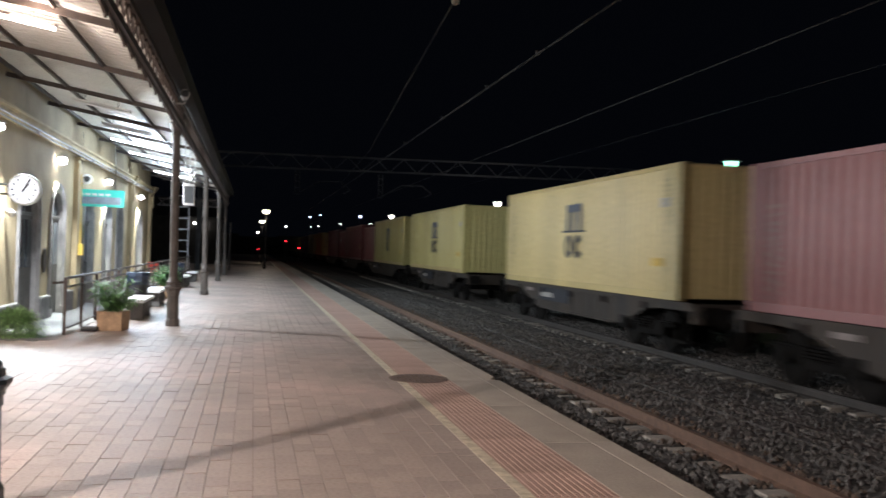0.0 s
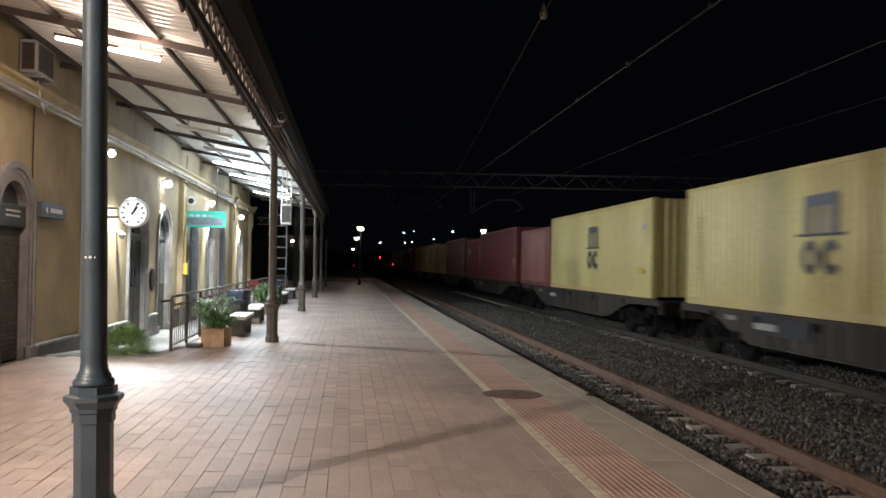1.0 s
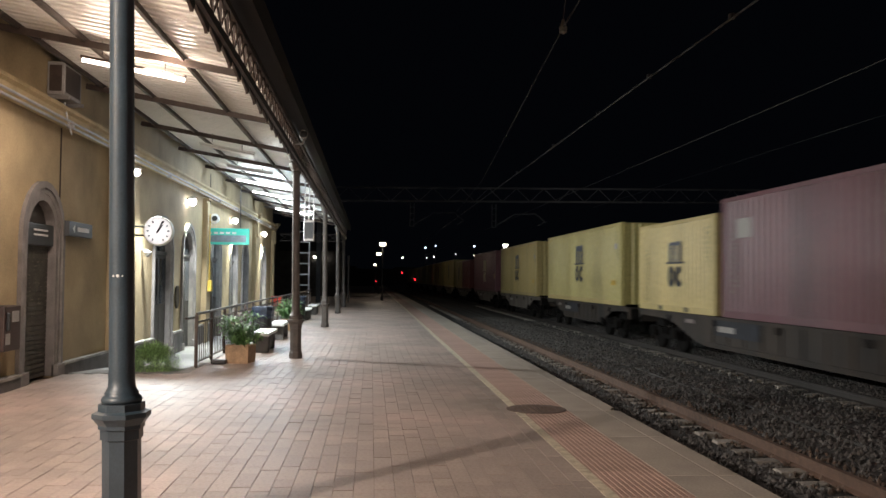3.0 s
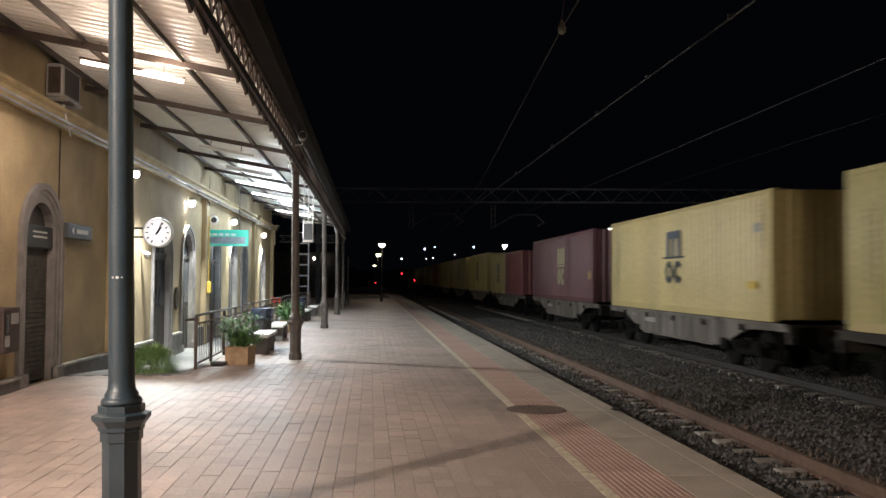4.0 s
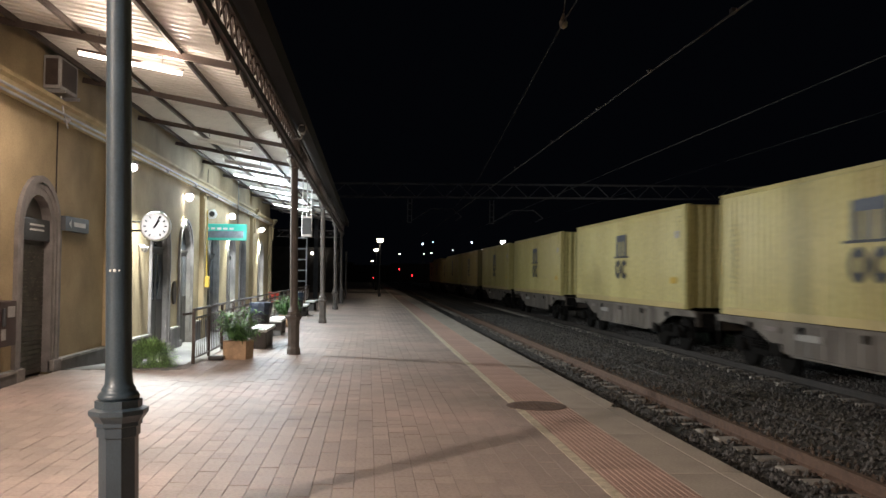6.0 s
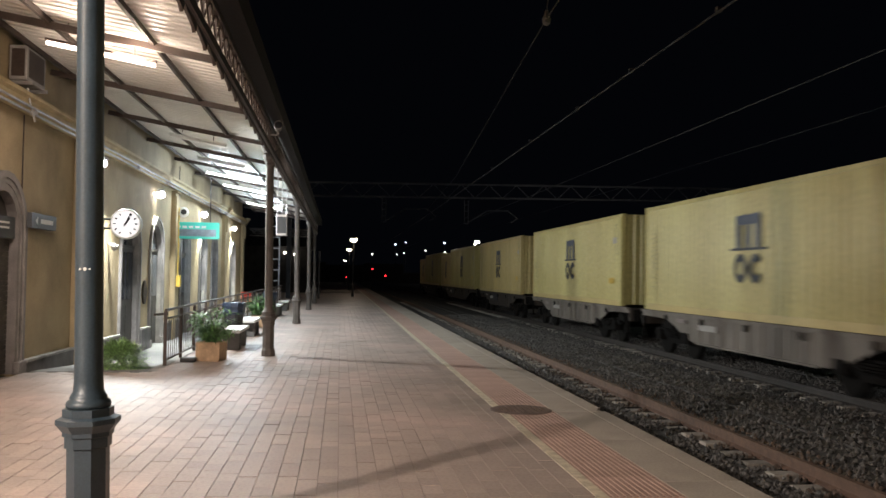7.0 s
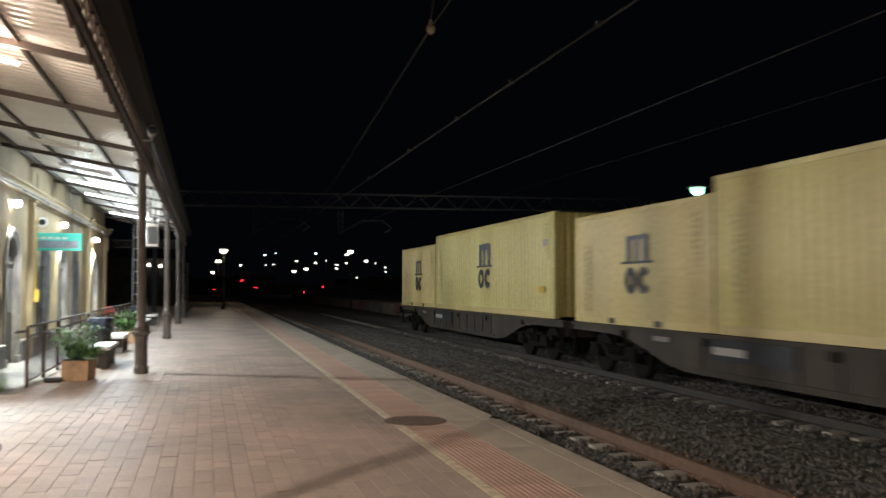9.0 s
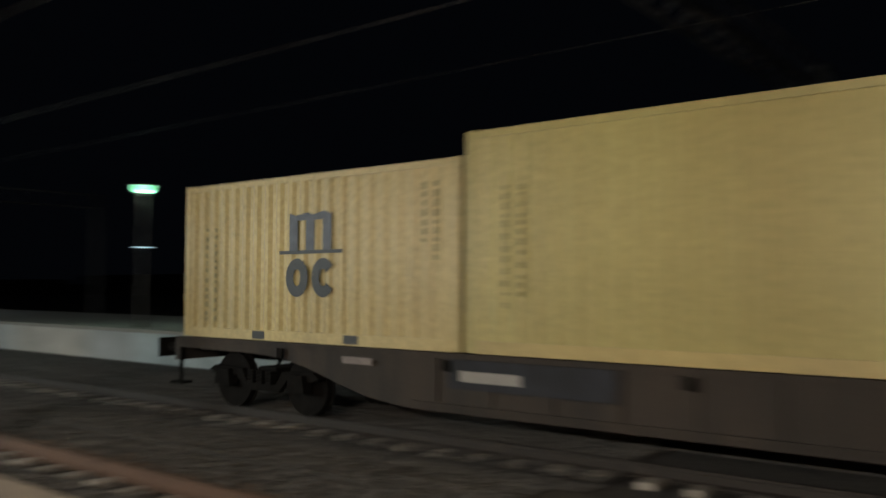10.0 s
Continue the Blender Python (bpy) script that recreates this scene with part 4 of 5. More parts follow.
def lamp_post(x, y, ground, height, glass_mat, label, power, colour, second=None):
    p = thing("street_lamp", label, "lamp post", pose(x, y, ground), "platform lamp posts")
    bm = bmesh.new()
    lathe(bm, [(0.11, 0), (0.11, 0.25), (0.07, 0.30), (0.05, height - 0.35), (0.06, height - 0.30)], 0, 0, 12)
    part("post", bm, DARK_STEEL, p)
    bm = bmesh.new()
    lathe(bm, [(0.12, height - 0.30), (0.23, height - 0.22), (0.26, height - 0.06)], 0, 0, 20)
    part("glass", bm, glass_mat, p, "glowing lamp glass", True)
    bm = bmesh.new()
    lathe(bm, [(0.36, height - 0.055), (0.36, height - 0.03), (0.18, height + 0.06), (0.03, height + 0.09)], 0, 0, 20)
    part("cap", bm, DARK_STEEL, p)
    if second:
        bm = bmesh.new()
        lathe(bm, [(0.05, second - 0.03), (0.21, second - 0.02), (0.21, second), (0.05, second + 0.02)], 0, 0, 16)
        part("collar", bm, GLOW_BOX, p, "small cold lit ring lamp")
    if power:
        point_lamp("lamp_light", (x, y, ground + height - 0.5), power, colour, 0.2)
    return p


lamp_post(16.6, 26.2, 0.36, 4.85, GLOW_GREEN, "greenish mercury platform lamp on a dark post", 120, (0.72, 1.0, 0.82), 2.7)
lamp_post(16.2, 53.5, 0.36, 4.8, GLOW_WHITE, "white platform lamp on a dark post", 200, (1.0, 0.95, 0.85))
lamp_post(11.65 + 1.6, 79.0, -0.5, 5.6, GLOW_WHITE, "white yard lamp on a dark post", 0, WHITE)
lamp_post(1.55, 66.5, 0, 4.55, GLOW_LAMP, "lit platform lamp with a flat cap", 120, (1.0, 0.86, 0.66))
lamp_post(1.5, 92.0, 0, 4.5, GLOW_LAMP, "lit platform lamp with a flat cap", 60, (1.0, 0.86, 0.66))
lamp_post(1.4, 160.0, 0, 4.4, GLOW_LAMP, "lit platform lamp with a flat cap", 0, WHITE)

panel = thing("lit_display_panel", "glowing white-blue advertising panel on the far platform", "display", pose(18.6, 50.0, 0.36))
part("panel_face", boxed(-2.1, 2.1, -0.06, 0.0, 1.08, 2.24), GLOW_BOX, panel, "glowing panel face")
part("panel_frame", boxed(-2.18, 2.18, 0.002, 0.12, 1.0, 2.32, 0.01), DARK_STEEL, panel)
for x in (-1.8, 1.7):
    part("leg", boxed(x, x + 0.1, 0.02, 0.10, 0.0, 0.995), DARK_STEEL, panel)

# catenary
gantry = thing("catenary_gantry", "dull grey lattice gantry spanning the tracks", "gantry", kind="structure")
for z in (7.15, 8.1):
    bm = bmesh.new()
    beam(bm, (-3.0, 60, z), (34, 60, z + 0.012 * 37), 0.12, 0.12)
    part("chord", bm, GALVANISED, gantry)
bm = bmesh.new()
for k in range(37):
    x = -3 + k
    beam(bm, (x, 60, 7.15 + 0.012 * k), (x + 1, 60, 8.1 + 0.012 * k) if k % 2 else (x + 1, 60, 7.15 + 0.012 * k), 0.05, 0.05)
    beam(bm, (x, 60, 8.1 + 0.012 * k), (x + 1, 60, 7.15 + 0.012 * k) if k % 2 == 0 else (x + 1, 60, 8.1 + 0.012 * k), 0.05, 0.05)
part("lattice", bm, GALVANISED, gantry)
for x in (-3, 34):
    part("mast", boxed(x - 0.15, x + 0.15, 59.85, 60.15, -0.8, 8.6), GALVANISED, gantry)
for x in (3.53, 9.39):
    bm = bmesh.new()
    for d in (-0.14, 0.14):
        beam(bm, (x + d, 60, 7.1), (x + d, 60.001, 5.45), 0.06, 0.06)
    for z in (5.45, 5.9, 6.35, 6.8):
        beam(bm, (x - 0.14, 60, z), (x + 0.14, 60, z), 0.05, 0.05)
    part("drop_post", bm, GALVANISED, gantry)
    bm = bmesh.new()
    for a, b in (((x + 0.2, 5.6), (x + 1.5, 6.4)), ((x + 1.5, 6.4), (x + 3.0, 6.45)), ((x + 3.0, 6.45), (x + 3.7, 5.9)), ((x + 3.7, 5.9), (x + 3.2, 5.6))):
        bar(bm, (a[0], 60, a[1]), (b[0], 60, b[1]), 0.045, 6)
    part("cantilever", bm, GALVANISED, gantry)


def wire(name, pts, r, label):
    b = bmesh.new()
    for p, q in zip(pts, pts[1:]):
        bar(b, p, q, r, 6)
    w = thing(name, label, "cable")
    part("cable", b, WIRE, w)
    return w


w = wire("overhead_wire", [(6.6, -20, 6.06), (6.55, 20, 6.08), (6.6, 60, 6.0), (6.6, 160, 6.0)], 0.018, "thick overhead contact wire above the near track")
for y in (9.5, 13.2, 17.4, 21.5, 27, 34):
    part("clamp", boxed(6.54, 6.62, y, y + 0.10, 6.08, 6.17), WIRE, w)
wire("overhead_wire", [(10.5, -20, 6.06), (10.5, 60, 6.03), (10.5, 160, 6.0)], 0.012, "overhead contact wire above the train")
wire("overhead_wire", [(3.4, 0, 6.3), (4.17, 15.1, 6.4), (5.9, 40, 6.42), (6.6, 60, 6.4)], 0.012, "thin feeder cable over the platform edge")
wire("overhead_wire", [(14.5, -10, 6.3), (14.5, 120, 6.3)], 0.009, "thin feeder cable over the far track")
wire("overhead_wire", [(3.85, 12.0, 9.2), (4.17, 15.1, 6.55)], 0.010, "thin drop cable to an insulator")
ins = thing("insulator", "pale bell insulator on the feeder cable", "insulator", pose(4.17, 15.1, 6.40))
bm = bmesh.new()
lathe(bm, [(0.02, -0.12), (0.07, -0.08), (0.08, 0.0), (0.05, 0.06), (0.02, 0.16)], 0, 0, 12)
part("bell", bm, CASE_GREY, ins)

near_gantry = thing("catenary_gantry", "pale lattice gantry beam over the tracks", "gantry", kind="structure")
for z in (7.2, 8.0):
    for yy in (6.8, 7.5):
        bm = bmesh.new()
        beam(bm, (6.0, yy, z), (27, yy, z), 0.09, 0.09)
        part("chord", bm, GALVANISED, near_gantry)
bm = bmesh.new()
for k in range(26):
    x = 6 + 0.8 * k
    for yy in (6.8, 7.5):
        beam(bm, (x, yy, 7.2), (x + 0.8, yy, 8.0), 0.05, 0.05)
    beam(bm, (x, 6.8, 7.2), (x + 0.8, 7.5, 7.2), 0.05, 0.05)
part("lattice", bm, GALVANISED, near_gantry)
part("mast", boxed(26.6, 27.0, 6.9, 7.4, -0.8, 8.3), GALVANISED, near_gantry)

# far lights of the town and signals
def far_light(x, y, z, size, m, label):
    t = thing("distant_lamp", label, "lamp", pose(x, y, z), "lights of the far town")
    bm = bmesh.new()
    ball(bm, (0, 0, 0), size, 8, 6)
    part("bulb", bm, m, t)
    bm = bmesh.new()
    bar(bm, (0, 0, -z - 0.7), (0, 0, -size), 0.06, 5)
    part("pole", bm, DARK_STEEL, t)


TOWN = [("b", -20.1, 6.8, 0.14), ("w", 9.2, 7.4, 0.22), ("b", 19.0, 11.1, 0.16), ("b", 16.0, 10.5, 0.24), ("w", 18.1, 7.8, 0.16), ("w", 16.8, 7.8, 0.14), ("w", 24.8, 8.9, 0.15),
        ("w", 22.9, 5.8, 0.32), ("w", 27.4, 6.7, 0.38), ("b", 29.0, 10.8, 0.26), ("w", 29.4, 8.3, 0.22), ("w", 32.2, 9.0, 0.14), ("w", 37.8, 10.6, 0.34), ("w", 36.1, 8.0, 0.2)]
TOWN2 = [("w", 39.0, 8.5, 0.2), ("w", 36.1, 6.9, 0.18), ("w", 44.6, 9.1, 0.36), ("w", 48.3, 8.6, 0.15), ("w", 41.2, 4.2, 0.14), ("w", 50.3, 6.0, 0.16), ("w", 50.6, 7.4, 0.14),
         ("w", 61.2, 10.3, 0.2), ("w", 67.9, 5.8, 0.2), ("w", 56.0, 5.2, 0.14), ("w", 74.0, 7.4, 0.16), ("w", 90.0, 6.0, 0.14)]
for c, x, z, size in TOWN + TOWN2:
    far_light(x, 230 + (x * 7) % 20, z, size, GLOW_BLUE if c == "b" else GLOW_WHITE, "small cold far street light" if c == "b" else "small white far street light")
for x, z in ((-4.57, 3.63), (-3.62, 3.53)):
    t = thing("distant_lamp", "white lamp on a dark house wall past the station", "lamp", pose(x, 80, z), "lights of the far town")
    bm = bmesh.new()
    ball(bm, (0, 0, 0), 0.13, 8, 6)
    part("bulb", bm, GLOW_WHITE, t)
house = thing("dark_house", "dark low house beyond the station end", "house", pose(-7.5, 88, 0))
part("wall", boxed(-5, 5, -7.75, 3, -0.03, 4.2), EARTH, house)
bm = bmesh.new()
prism(bm, [(-8.2, 4.2), (3.4, 4.2), (-2.4, 6.2)], -5.4, 5.4)
part("roof", bm, EARTH, house)
for x, z in ((5.04, 2.53), (6.86, 1.61), (13.42, 0.93), (16.09, 1.64), (1.4, 1.29)):
    sg = thing("railway_signal", "railway signal showing a red light", "signal", pose(x, 120, -0.53), "red signals down the line")
    h = z + 0.53
    part("post", boxed(-0.05, 0.05, 0.03, 0.13, 0, h - 0.2), DARK_STEEL, sg)
    part("head", boxed(-0.2, 0.2, -0.05, 0.15, h - 0.25, h + 0.45, 0.02), BLACK, sg)
    bm = bmesh.new()
    ball(bm, (0, -0.07, h), 0.085 if x > 2 else 0.05, 10, 6)
    part("lens", bm, GLOW_RED, sg, "glowing red lens")
bm = bmesh.new()
for k in range(40):
    x = -160 + k * 12
    h = 6 + 3 * math.sin(k * 0.7) + 2 * math.sin(k * 1.9)
    box(bm, x, x + 11.95, 262, 300, -0.8, max(2.5, h * 0.75))
solid("backdrop_town", bm, EARTH, "dark low skyline of the far town", "backdrop", "structure")

# ---- things on the platform ----
# railing of the ramp
railing = thing("ramp_railing", "dark iron railing along the platform ramp", "railing")
RX, RY0, RY1 = -2.6, 16.3, 47.5
bm = bmesh.new()
bar(bm, (RX, RY0, 1.02), (RX, RY1, 1.06), 0.026, 8)
part("handrail", bm, BROWN_STEEL, railing)
bm = bmesh.new()
bar(bm, (RX, RY0, 0.86), (RX, RY1, 0.90), 0.018, 8)
bar(bm, (RX, RY0, 0.10), (RX, RY1, 0.12), 0.018, 8)
part("rail", bm, BROWN_STEEL, railing)
bm = bmesh.new()
bar(bm, (RX - 0.02, RY0 + 0.1, 0.95), (RX - 0.12, RY0 - 0.35, 0.95), 0.024, 8)
part("handrail_end", bm, BROWN_STEEL, railing)
y = RY0
while y < RY1:
    part("post", boxed(RX - 0.028, RX + 0.028, y - 0.028, y + 0.028, 0.0, 1.0), BROWN_STEEL, railing)
    y += 1.56
balusters = mesh_of("baluster", boxed(-0.006, 0.006, -0.006, 0.006, 0.10, 0.86), BROWN_STEEL)
y = RY0 + 0.13
while y < RY1 - 0.2:
    part("baluster", balusters, BROWN_STEEL, railing).location = (RX, y, 0)
    y += 0.195 if y < 30 else 0.39


def leaf_blade(bm, base, direction, length, width, droop):
    d = Vector(direction).normalized()
    side = d.cross(Vector((0, 0, 1)))
    side = side.normalized() if side.length > 0.01 else Vector((1, 0, 0))
    pts = []
    p = Vector(base)
    for i, w in enumerate((0.25, 1.0, 0.7, 0.05)):
        pts.append((bm.verts.new(p - side * width * w / 2), bm.verts.new(p + side * width * w / 2)))
        p = p + d * (length / 3)
        d = (d + Vector((0, 0, -droop))).normalized()
    for a, b in zip(pts, pts[1:]):
        bm.faces.new((a[0], a[1], b[1], b[0]))


def planter(x, y, w, label, r, turn=0.0):
    p = thing("planter", label, "planter", pose(x, y, 0, 0, 0, turn), "planters on the platform")
    bm = bmesh.new()
    lathe(bm, [(w * 0.64, 0.0), (w * 0.655, 0.03), (w * 0.67, 0.36), (w * 0.66, 0.37), (w * 0.60, 0.37), (w * 0.59, 0.33)], 0, 0, 4, math.pi / 4)
    part("tub", bm, TERRACOTTA, p, "square terracotta tub")
    part("soil", boxed(-w * 0.42, w * 0.42, -w * 0.42, w * 0.42, 0.325, 0.345), SOIL, p)
    bm = bmesh.new()
    stems = []
    for k in range(9):
        a = r.uniform(0, 6.28)
        tip = (0.30 * math.cos(a), 0.30 * math.sin(a), r.uniform(0.55, 0.98))
        bar(bm, (0.08 * math.cos(a), 0.08 * math.sin(a), 0.34), tip, 0.009, 5)
        stems.append(tip)
    part("stems", bm, LEAF, p)
    bm = bmesh.new()
    for k in range(900):
        t = r.choice(stems)
        f = r.uniform(0.25, 1.05)
        a = r.uniform(0, 6.28)
        leaf_blade(bm, (t[0] * f + r.uniform(-0.13, 0.13), t[1] * f + r.uniform(-0.13, 0.13), 0.34 + (t[2] - 0.34) * f), (math.cos(a), math.sin(a), r.uniform(-0.1, 0.9)), r.uniform(0.16, 0.34), r.uniform(0.02, 0.045), r.uniform(0.25, 0.7))
    part("leaves", bm, LEAF, p, "green leafy shrub")
    return p


planter(-1.92, 17.35, 0.50, "square terracotta planter with a leafy green shrub", random.Random(1), -11)
planter(-1.95, 28.0, 0.55, "terracotta planter with a shrub beside the benches", random.Random(2))

bush = thing("bush", "pale green feathery bush at the foot of the wall", "bush", pose(-3.42, 16.35, -0.055))
bm = bmesh.new()
r = random.Random(5)
for k in range(5200):
    a, e = r.uniform(0, 6.28), math.asin(r.uniform(-0.45, 1.0))
    q = r.uniform(0.45, 1.0) ** 0.5
    lump = 1.0 + 0.14 * math.sin(3 * a + 1) * math.cos(2 * e) + 0.10 * math.sin(7 * a)
    d = Vector((math.cos(a) * math.cos(e), math.sin(a) * math.cos(e), math.sin(e)))
    b = (d.x * 0.42 * q * lump, d.y * 0.42 * q * lump, max(0.01, 0.12 + d.z * 0.34 * q * lump))
    leaf_blade(bm, b, (d.x + r.uniform(-0.6, 0.6), d.y + r.uniform(-0.6, 0.6), d.z * 0.7 + r.uniform(-0.1, 0.6)), r.uniform(0.07, 0.16), r.uniform(0.012, 0.022), r.uniform(0.2, 0.7))
part("foliage", bm, LEAF_PALE, bush, "fine pale green foliage")


def bench(x, y, along):
    b = thing("bench", "white stone bench slab on two dark blocks", "bench", pose(x, y, 0), "benches on the platform")
    part("seat", boxed(-0.22, 0.22, -along / 2, along / 2, 0.39, 0.46, 0.012), WHITE_PAINT, b)
    for s in (-1, 1):
        part("support", boxed(-0.18, 0.18, s * (along / 2 - 0.35) - 0.09, s * (along / 2 - 0.35) + 0.09, 0, 0.388, 0.01), PLINTH, b)
    return b


for x, y in ((-1.82, 20.3), (-1.9, 24.4), (-2.0, 35.5), (-2.0, 40.5)):
    bench(x, y, 1.9)


def bin_at(x, y):
    b = thing("litter_bin", "black litter bin with a dark liner", "bin", pose(x, y, 0))
    bm = bmesh.new()
    lathe(bm, [(0.20, 0.06), (0.25, 0.92), (0.265, 0.92), (0.265, 0.96), (0.24, 0.96), (0.22, 0.90)], 0, 0, 18)
    part("bucket", bm, BLACK, b)
    bm = bmesh.new()
    lathe(bm, [(0.06, 0.0), (0.06, 0.07)], 0, 0, 10)
    part("foot", bm, DARK_STEEL, b)
    bm = bmesh.new()
    lathe(bm, [(0.255, 0.68), (0.275, 0.74), (0.265, 0.80), (0.29, 0.89), (0.28, 0.975), (0.24, 0.985), (0.22, 0.92)], 0, 0, 11)
    part("liner", bm, LINER, b, "dark blue bag folded over the rim")


bin_at(-2.05, 21.9)
bin_at(-2.1, 33.6)
bag = solid("bag", bevelled(boxed(-2.45, -2.15, 16.95, 17.15, 0.0, 0.09), 0.03), BLACK, "small dark bag lying by the railing", "bag")

chair = thing("plastic_chair", "red plastic chair beside the wall", "chair", pose(-3.6, 39.5, 0, 0, 0, 20))
part("seat", boxed(-0.23, 0.23, -0.22, 0.22, 0.42, 0.46, 0.012), RED_PLASTIC, chair)
part("backrest", boxed(-0.23, 0.23, 0.20, 0.24, 0.50, 0.86, 0.012), RED_PLASTIC, chair)
for x in (-0.2, 0.2):
    part("arm", boxed(x - 0.02, x + 0.02, -0.2, 0.22, 0.62, 0.66, 0.006), RED_PLASTIC, chair)
    for y in (-0.19, 0.2):
        part("leg", boxed(x - 0.02, x + 0.02, y - 0.02, y + 0.02, 0, 0.419), RED_PLASTIC, chair)

# clock on a bracket
clock = thing("station_clock", "round white double-faced station clock on a bracket", "clock", pose(-4.02, 19.1, 2.73))
bm = bmesh.new()
rings = []
n = 40
for y, rad in ((-0.075, 0.285), (-0.09, 0.315), (-0.06, 0.325), (0.06, 0.325), (0.09, 0.315), (0.075, 0.285)):
    rings.append([bm.verts.new((rad * math.cos(2 * math.pi * i / n), y, rad * math.sin(2 * math.pi * i / n))) for i in range(n)])
for lo, hi in zip(rings, rings[1:]):
    for i in range(n):
        j = (i + 1) % n
        bm.faces.new((lo[i], lo[j], hi[j], hi[i]))
part("case", bm, WHITE_PAINT, clock)
for s in (-1, 1):
    bm = bmesh.new()
    bm.faces.new([bm.verts.new((0.29 * math.cos(2 * math.pi * i / n), s * 0.078, 0.29 * math.sin(2 * math.pi * i / n))) for i in range(n)])
    part("dial", bm, GLOW_CLOCK, clock, "softly lit white dial")
bm = bmesh.new()
for i in range(12):
    a = 2 * math.pi * i / 12
    c, s = math.cos(a), math.sin(a)
    beam(bm, (0.195 * c, -0.081, 0.195 * s), (0.255 * c, -0.081, 0.255 * s), 0.004, 0.034)
tagged(part("hour_ring", bm, INK, clock), kind="stuff")
for ang, length, wdt in ((66, 0.25, 0.028), (56, 0.16, 0.045)):
    bm = bmesh.new()
    a = radians(ang)
    beam(bm, (-0.05 * math.cos(a), -0.086, -0.05 * math.sin(a)), (length * math.cos(a), -0.086, length * math.sin(a)), 0.004, wdt)
    part("pointer", bm, INK, clock)
bm = bmesh.new()
bar(bm, (-0.72, 0, 0.1), (-0.31, 0, 0.1), 0.025)
bar(bm, (-0.72, 0, -0.1), (-0.31, 0, -0.1), 0.025)
part("bracket", bm, DARK_STEEL, clock)

# small dome unit under the clock
dome = thing("security_camera", "small grey dome camera on the wall under the clock", "camera", pose(WALL_X, 20.5, 2.28))
part("bracket", boxed(0.003, 0.16, -0.03, 0.03, 0.04, 0.09, 0.006), CASE_GREY, dome)
bm = bmesh.new()
lathe(bm, [(0.02, -0.10), (0.07, -0.06), (0.09, 0.0), (0.09, 0.035), (0.05, 0.05)], 0.14, 0, 14)
part("dome", bm, CASE_GREY, dome, "", True)

# hanging teal board
board = thing("information_board", "teal framed information board sticking out from the wall", "sign", pose(-4.18, 28.6, 3.07))
part("frame", boxed(-0.80, 0.80, -0.06, 0.06, -0.27, 0.27, 0.01), GLOW_SIGN, board, "glowing teal frame")
part("display", boxed(-0.70, 0.70, -0.066, -0.061, -0.19, 0.04), SCREEN_GREY, board, "grey unlit text display")
bm = bmesh.new()
for k in range(5):
    box(bm, -0.56 + 0.2 * k, -0.42 + 0.2 * k, -0.068, -0.0665, 0.08, 0.15)
part("lettering_bars", bm, BAR_PALE, board)
for x in (-0.5, 0.5):
    bm = bmesh.new()
    bar(bm, (x, 0, 0.25), (x, 0, 2.0 - x * 0.17), 0.012)
    part("hanger", bm, DARK_STEEL, board)

speaker = thing("loudspeaker", "small round pale loudspeaker on the wall", "loudspeaker", pose(-4.42, 28.05, 3.62))
bm = bmesh.new()
lathe(bm, [(0.05, -0.10), (0.16, 0.0), (0.16, 0.05), (0.11, 0.055)], 0, 0, 16)
horn = part("horn", bm, WHITE_PAINT, speaker)
horn.matrix_local = pose(0, 0, 0, 80, 0, 0)
bm = bmesh.new()
lathe(bm, [(0.0, 0.057), (0.085, 0.062), (0.10, 0.050)], 0, 0, 16)
part("grille", bm, BLACK, horn, "dark round grille")
part("bracket", boxed(-0.33, -0.05, -0.02, 0.02, -0.03, 0.03), DARK_STEEL, speaker)

# small fittings of the wall
ac = thing("air_conditioner", "grey air conditioner unit on the wall above the cornice", "air conditioner", pose(WALL_X, 14.75, 4.74))
part("case", boxed(0.02, 0.30, -0.42, 0.42, 0.0, 0.56, 0.02), CASE_GREY, ac)
bm = bmesh.new()
box(bm, 0.301, 0.304, -0.35, 0.34, 0.06, 0.50)
for k in range(14):
    box(bm, 0.305, 0.311, -0.35, 0.34, 0.07 + 0.031 * k, 0.080 + 0.031 * k)
part("grille", bm, BROWN_STEEL, ac, "dark slatted front panel")
bm = bmesh.new()
box(bm, 0.06, 0.26, -0.425, -0.421, 0.06, 0.50)
for k in range(14):
    box(bm, 0.06, 0.26, -0.431, -0.426, 0.07 + 0.031 * k, 0.080 + 0.031 * k)
part("side_grille", bm, BROWN_STEEL, ac, "dark slatted side panel")
for y in (-0.35, 0.35):
    part("bracket", boxed(0.0, 0.36, y - 0.02, y + 0.02, -0.06, -0.003), ZINC, ac)
bm = bmesh.new()
bar(bm, (0.20, -0.1, -0.06), (0.24, -0.05, -0.35), 0.015)
bar(bm, (0.24, -0.05, -0.35), (0.30, 0.0, -0.60), 0.015)
part("hose", bm, ZINC, ac)

ws = thing("wall_sign", "small slate wall sign with an arrow and pale lettering", "sign", pose(WALL_X, 15.80, 2.56))
part("plate", boxed(0.06, 0.15, -0.62, 0.62, -0.13, 0.13, 0.006), SIGN_GREY, ws)
bm = bmesh.new()
box(bm, 0.151, 0.154, -0.20, 0.42, -0.04, 0.04)
prism(bm, [(-0.46, 0.0), (-0.34, 0.07), (-0.34, -0.07)], 0.151, 0.154)
part("lettering_bar", bm, BAR_PALE, ws)
part("mount", boxed(0.003, 0.059, -0.4, 0.4, -0.05, 0.05), DARK_STEEL, ws)

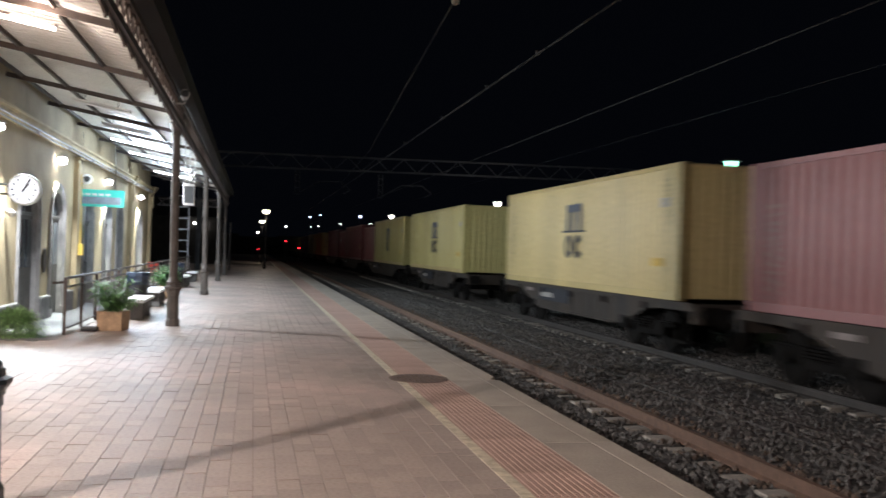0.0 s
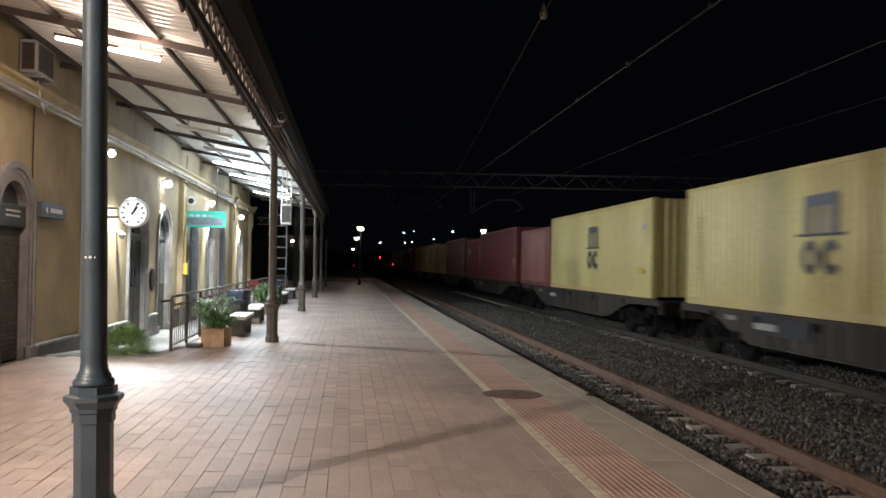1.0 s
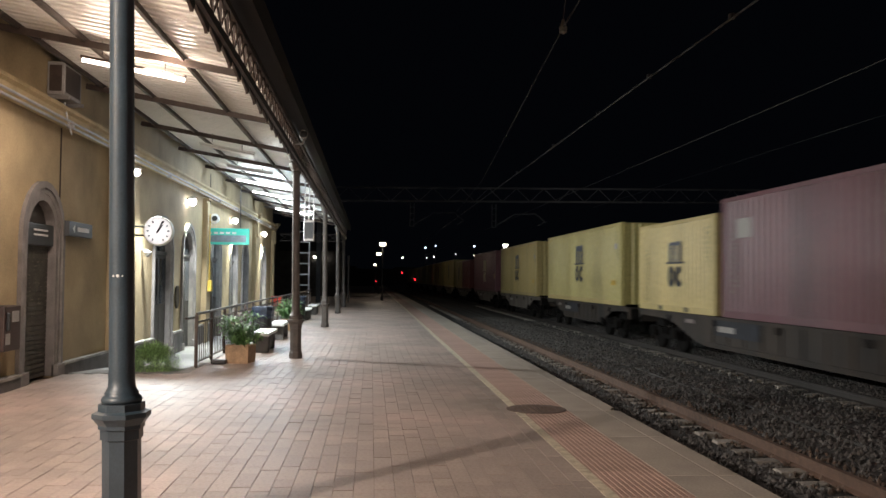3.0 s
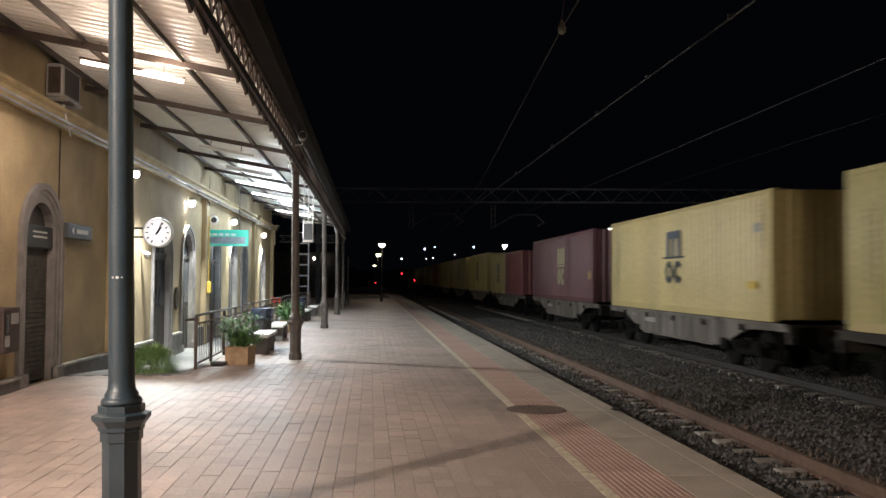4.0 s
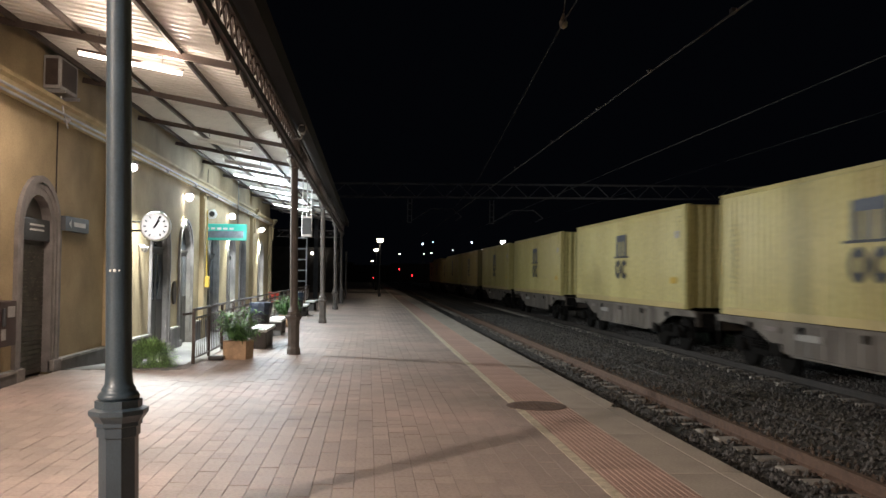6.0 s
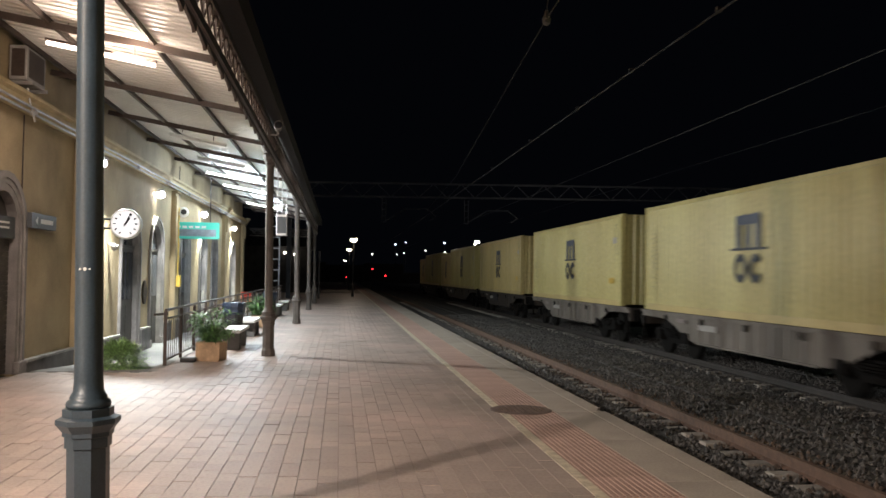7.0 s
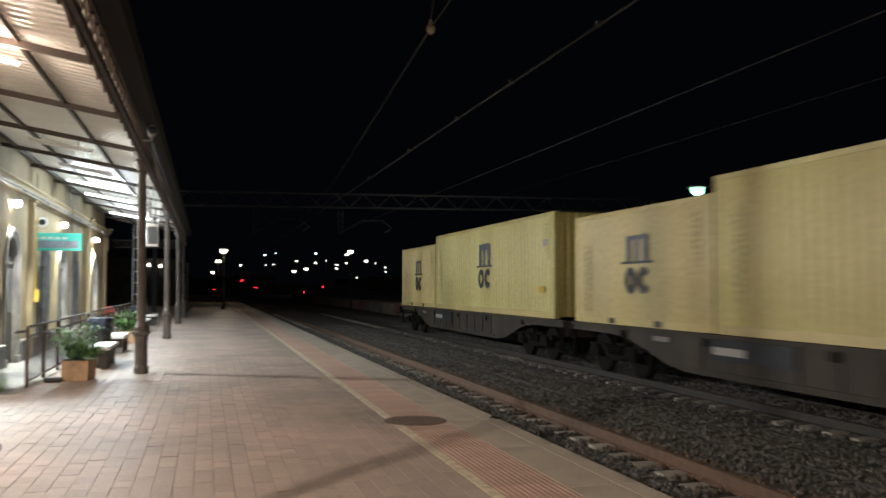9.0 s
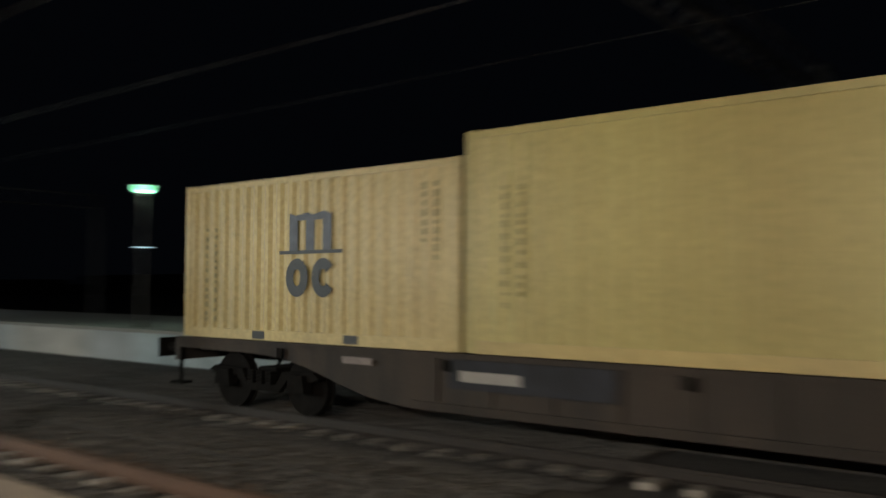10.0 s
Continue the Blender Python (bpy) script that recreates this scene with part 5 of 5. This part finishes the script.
tel = thing("wall_telephone", "dark red wall box with pale notices", "telephone", pose(WALL_X, 12.75, 0.62))
part("case", boxed(0.003, 0.22, -0.30, 0.28, 0.0, 0.66, 0.02), BOX_DARK, tel)
part("notice", boxed(0.221, 0.226, -0.05, 0.20, 0.42, 0.58), CASE_GREY, tel)
part("notice", boxed(0.221, 0.226, -0.25, -0.10, 0.10, 0.26), CASE_GREY, tel)
part("handset", boxed(0.222, 0.27, -0.24, -0.19, 0.30, 0.56, 0.012), BLACK, tel)

plq = thing("plaque", "round dark bronze plaque on the wall", "plaque", pose(WALL_X, 24.2, 1.15))
bm = bmesh.new()
rings = [[bm.verts.new((x, rad * math.cos(2 * math.pi * i / 24), 1.35 * rad * math.sin(2 * math.pi * i / 24))) for i in range(24)] for x, rad in ((0.003, 0.24), (0.04, 0.24), (0.05, 0.20))]
for lo, hi in zip(rings, rings[1:]):
    for i in range(24):
        bm.faces.new((lo[i], lo[(i + 1) % 24], hi[(i + 1) % 24], hi[i]))
bm.faces.new(rings[-1])
part("disc", bm, BRONZE, plq)
mb = thing("post_box", "small yellow box with a pipe on the wall", "box", pose(WALL_X + 0.16, 28.0, 1.25))
part("case", boxed(0.003, 0.12, -0.12, 0.12, 0, 0.36, 0.012), INK_GOLD, mb)
bm = bmesh.new()
bar(bm, (0.03, 0.0, 0.36), (0.03, 0.0, 2.5), 0.018)
part("pipe", bm, INK_GOLD, mb)

cable = thing("wall_cable", "thin dark cable running down the ochre wall", "cable")
bm = bmesh.new()
bar(bm, (WALL_X + 0.02, 15.05, 3.0), (WALL_X + 0.02, 15.05, 4.3), 0.012)
part("run", bm, BROWN_STEEL, cable)

# screens hung from the canopy
scr = thing("hanging_monitor", "pale blue monitor case hung on three rods", "monitor", pose(-1.0, 23.0, 0))
part("case", boxed(-0.14, 0.14, -0.10, 0.10, 2.72, 3.28, 0.012), ZINC, scr)
part("screen", boxed(-0.12, 0.12, -0.106, -0.101, 2.78, 3.22), SIGN_GREY, scr)
for x in (-0.12, 0.0, 0.12):
    bm = bmesh.new()
    bar(bm, (x, 0, 3.28), (x, 0, 4.62), 0.014)
    part("rod", bm, ZINC, scr)

cctv = thing("security_camera", "grey tubular camera unit on the pillar capital", "camera", pose(-0.66, 16.45, 4.50, 0, 0, 6))
bm = bmesh.new()
rings = [[bm.verts.new((rad * math.cos(2 * math.pi * i / 16), y, rad * math.sin(2 * math.pi * i / 16))) for i in range(16)] for y, rad in ((-0.20, 0.07), (-0.205, 0.085), (0.18, 0.075), (0.20, 0.04))]
for lo, hi in zip(rings, rings[1:]):
    for i in range(16):
        bm.faces.new((lo[i], lo[(i + 1) % 16], hi[(i + 1) % 16], hi[i]))
bm.faces.new(rings[-1])
part("tube", bm, CASE_GREY, cctv)
bm = bmesh.new()
bm.faces.new([bm.verts.new((0.066 * math.cos(2 * math.pi * i / 16), -0.19, 0.066 * math.sin(2 * math.pi * i / 16))) for i in range(16)])
part("lens", bm, BLACK, cctv)
bm = bmesh.new()
bar(bm, (0, 0.05, -0.08), (0.0, 0.05, -0.15), 0.018)
bar(bm, (0.0, 0.05, -0.15), (-0.15, 0.06, -0.16), 0.018)
part("bracket", bm, CASE_GREY, cctv)

ladder = thing("lattice_mast", "pale lattice mast past the canopy end", "mast", pose(-3.7, 56, 0))
for x in (-0.33, 0.33):
    part("upright", boxed(x - 0.04, x + 0.04, -0.04, 0.04, 0, 7.5), ZINC, ladder)
for k in range(10):
    part("rung", boxed(-0.29, 0.29, -0.03, 0.03, 0.5 + 0.7 * k, 0.58 + 0.7 * k), ZINC, ladder)

# ---- paving stones, last ----
PW, PL = 0.169, 0.254
paver_mesh = mesh_of("paver", boxed(0.0025, PW - 0.0025, 0.0006, PL - 0.0006, -0.034, 0.0, 0.0015), PAVER)
verts, faces = [], []
rng = np.random.default_rng(8)
near_count = 0
JOINT = rng.random(43) ** 2
for j in range(-44, 300):
    for i in range(43):
        x, y = -4.668 + i * PW, 2.0 + j * PL + (PL / 2 if i % 2 else 0.0)
        dz = rng.uniform(-0.003, 0.002)
        if x < SUNK_X + 0.03 and SUNK_Y0 - PL < y < SUNK_Y1:
            continue
        if near_count < 300 and 5.3 < y < 9.3 and -1.0 < x < 2.5:
            ob = part("paver", paver_mesh, PAVER, platform)
            ob.matrix_local = pose(x, y, dz, rng.uniform(-0.15, 0.15), rng.uniform(-0.4, 0.4), rng.uniform(-0.2, 0.2))
            near_count += 1
        else:
            n = len(verts)
            g = 0.0015 + 0.0025 * JOINT[i] + 0.002 * rng.random() ** 2
            e = 0.0004 + 0.0008 * rng.random() ** 4
            verts += [(x + px, y + py, pz) for pz in (-0.03, dz) for px, py in ((g, e), (PW - g, e), (PW - g, PL - e), (g, PL - e))]
            faces += [(n + 4, n + 5, n + 6, n + 7), (n, n + 1, n + 5, n + 4), (n + 1, n + 2, n + 6, n + 5), (n + 2, n + 3, n + 7, n + 6), (n + 3, n, n + 4, n + 7)]
me = bpy.data.meshes.new("pavers")
me.from_pydata(verts, [], faces)
me.materials.append(PAVER_JOINED)
ob = new("pavers", me)
ob.parent = platform
tagged(ob, kind="stuff")


def motions():
    """The train runs past along its track."""
    for ob, s, z in RIDERS:
        walk(ob, [(t, pose(FAR, s - d, z)) for t, d in RUN])


motions()
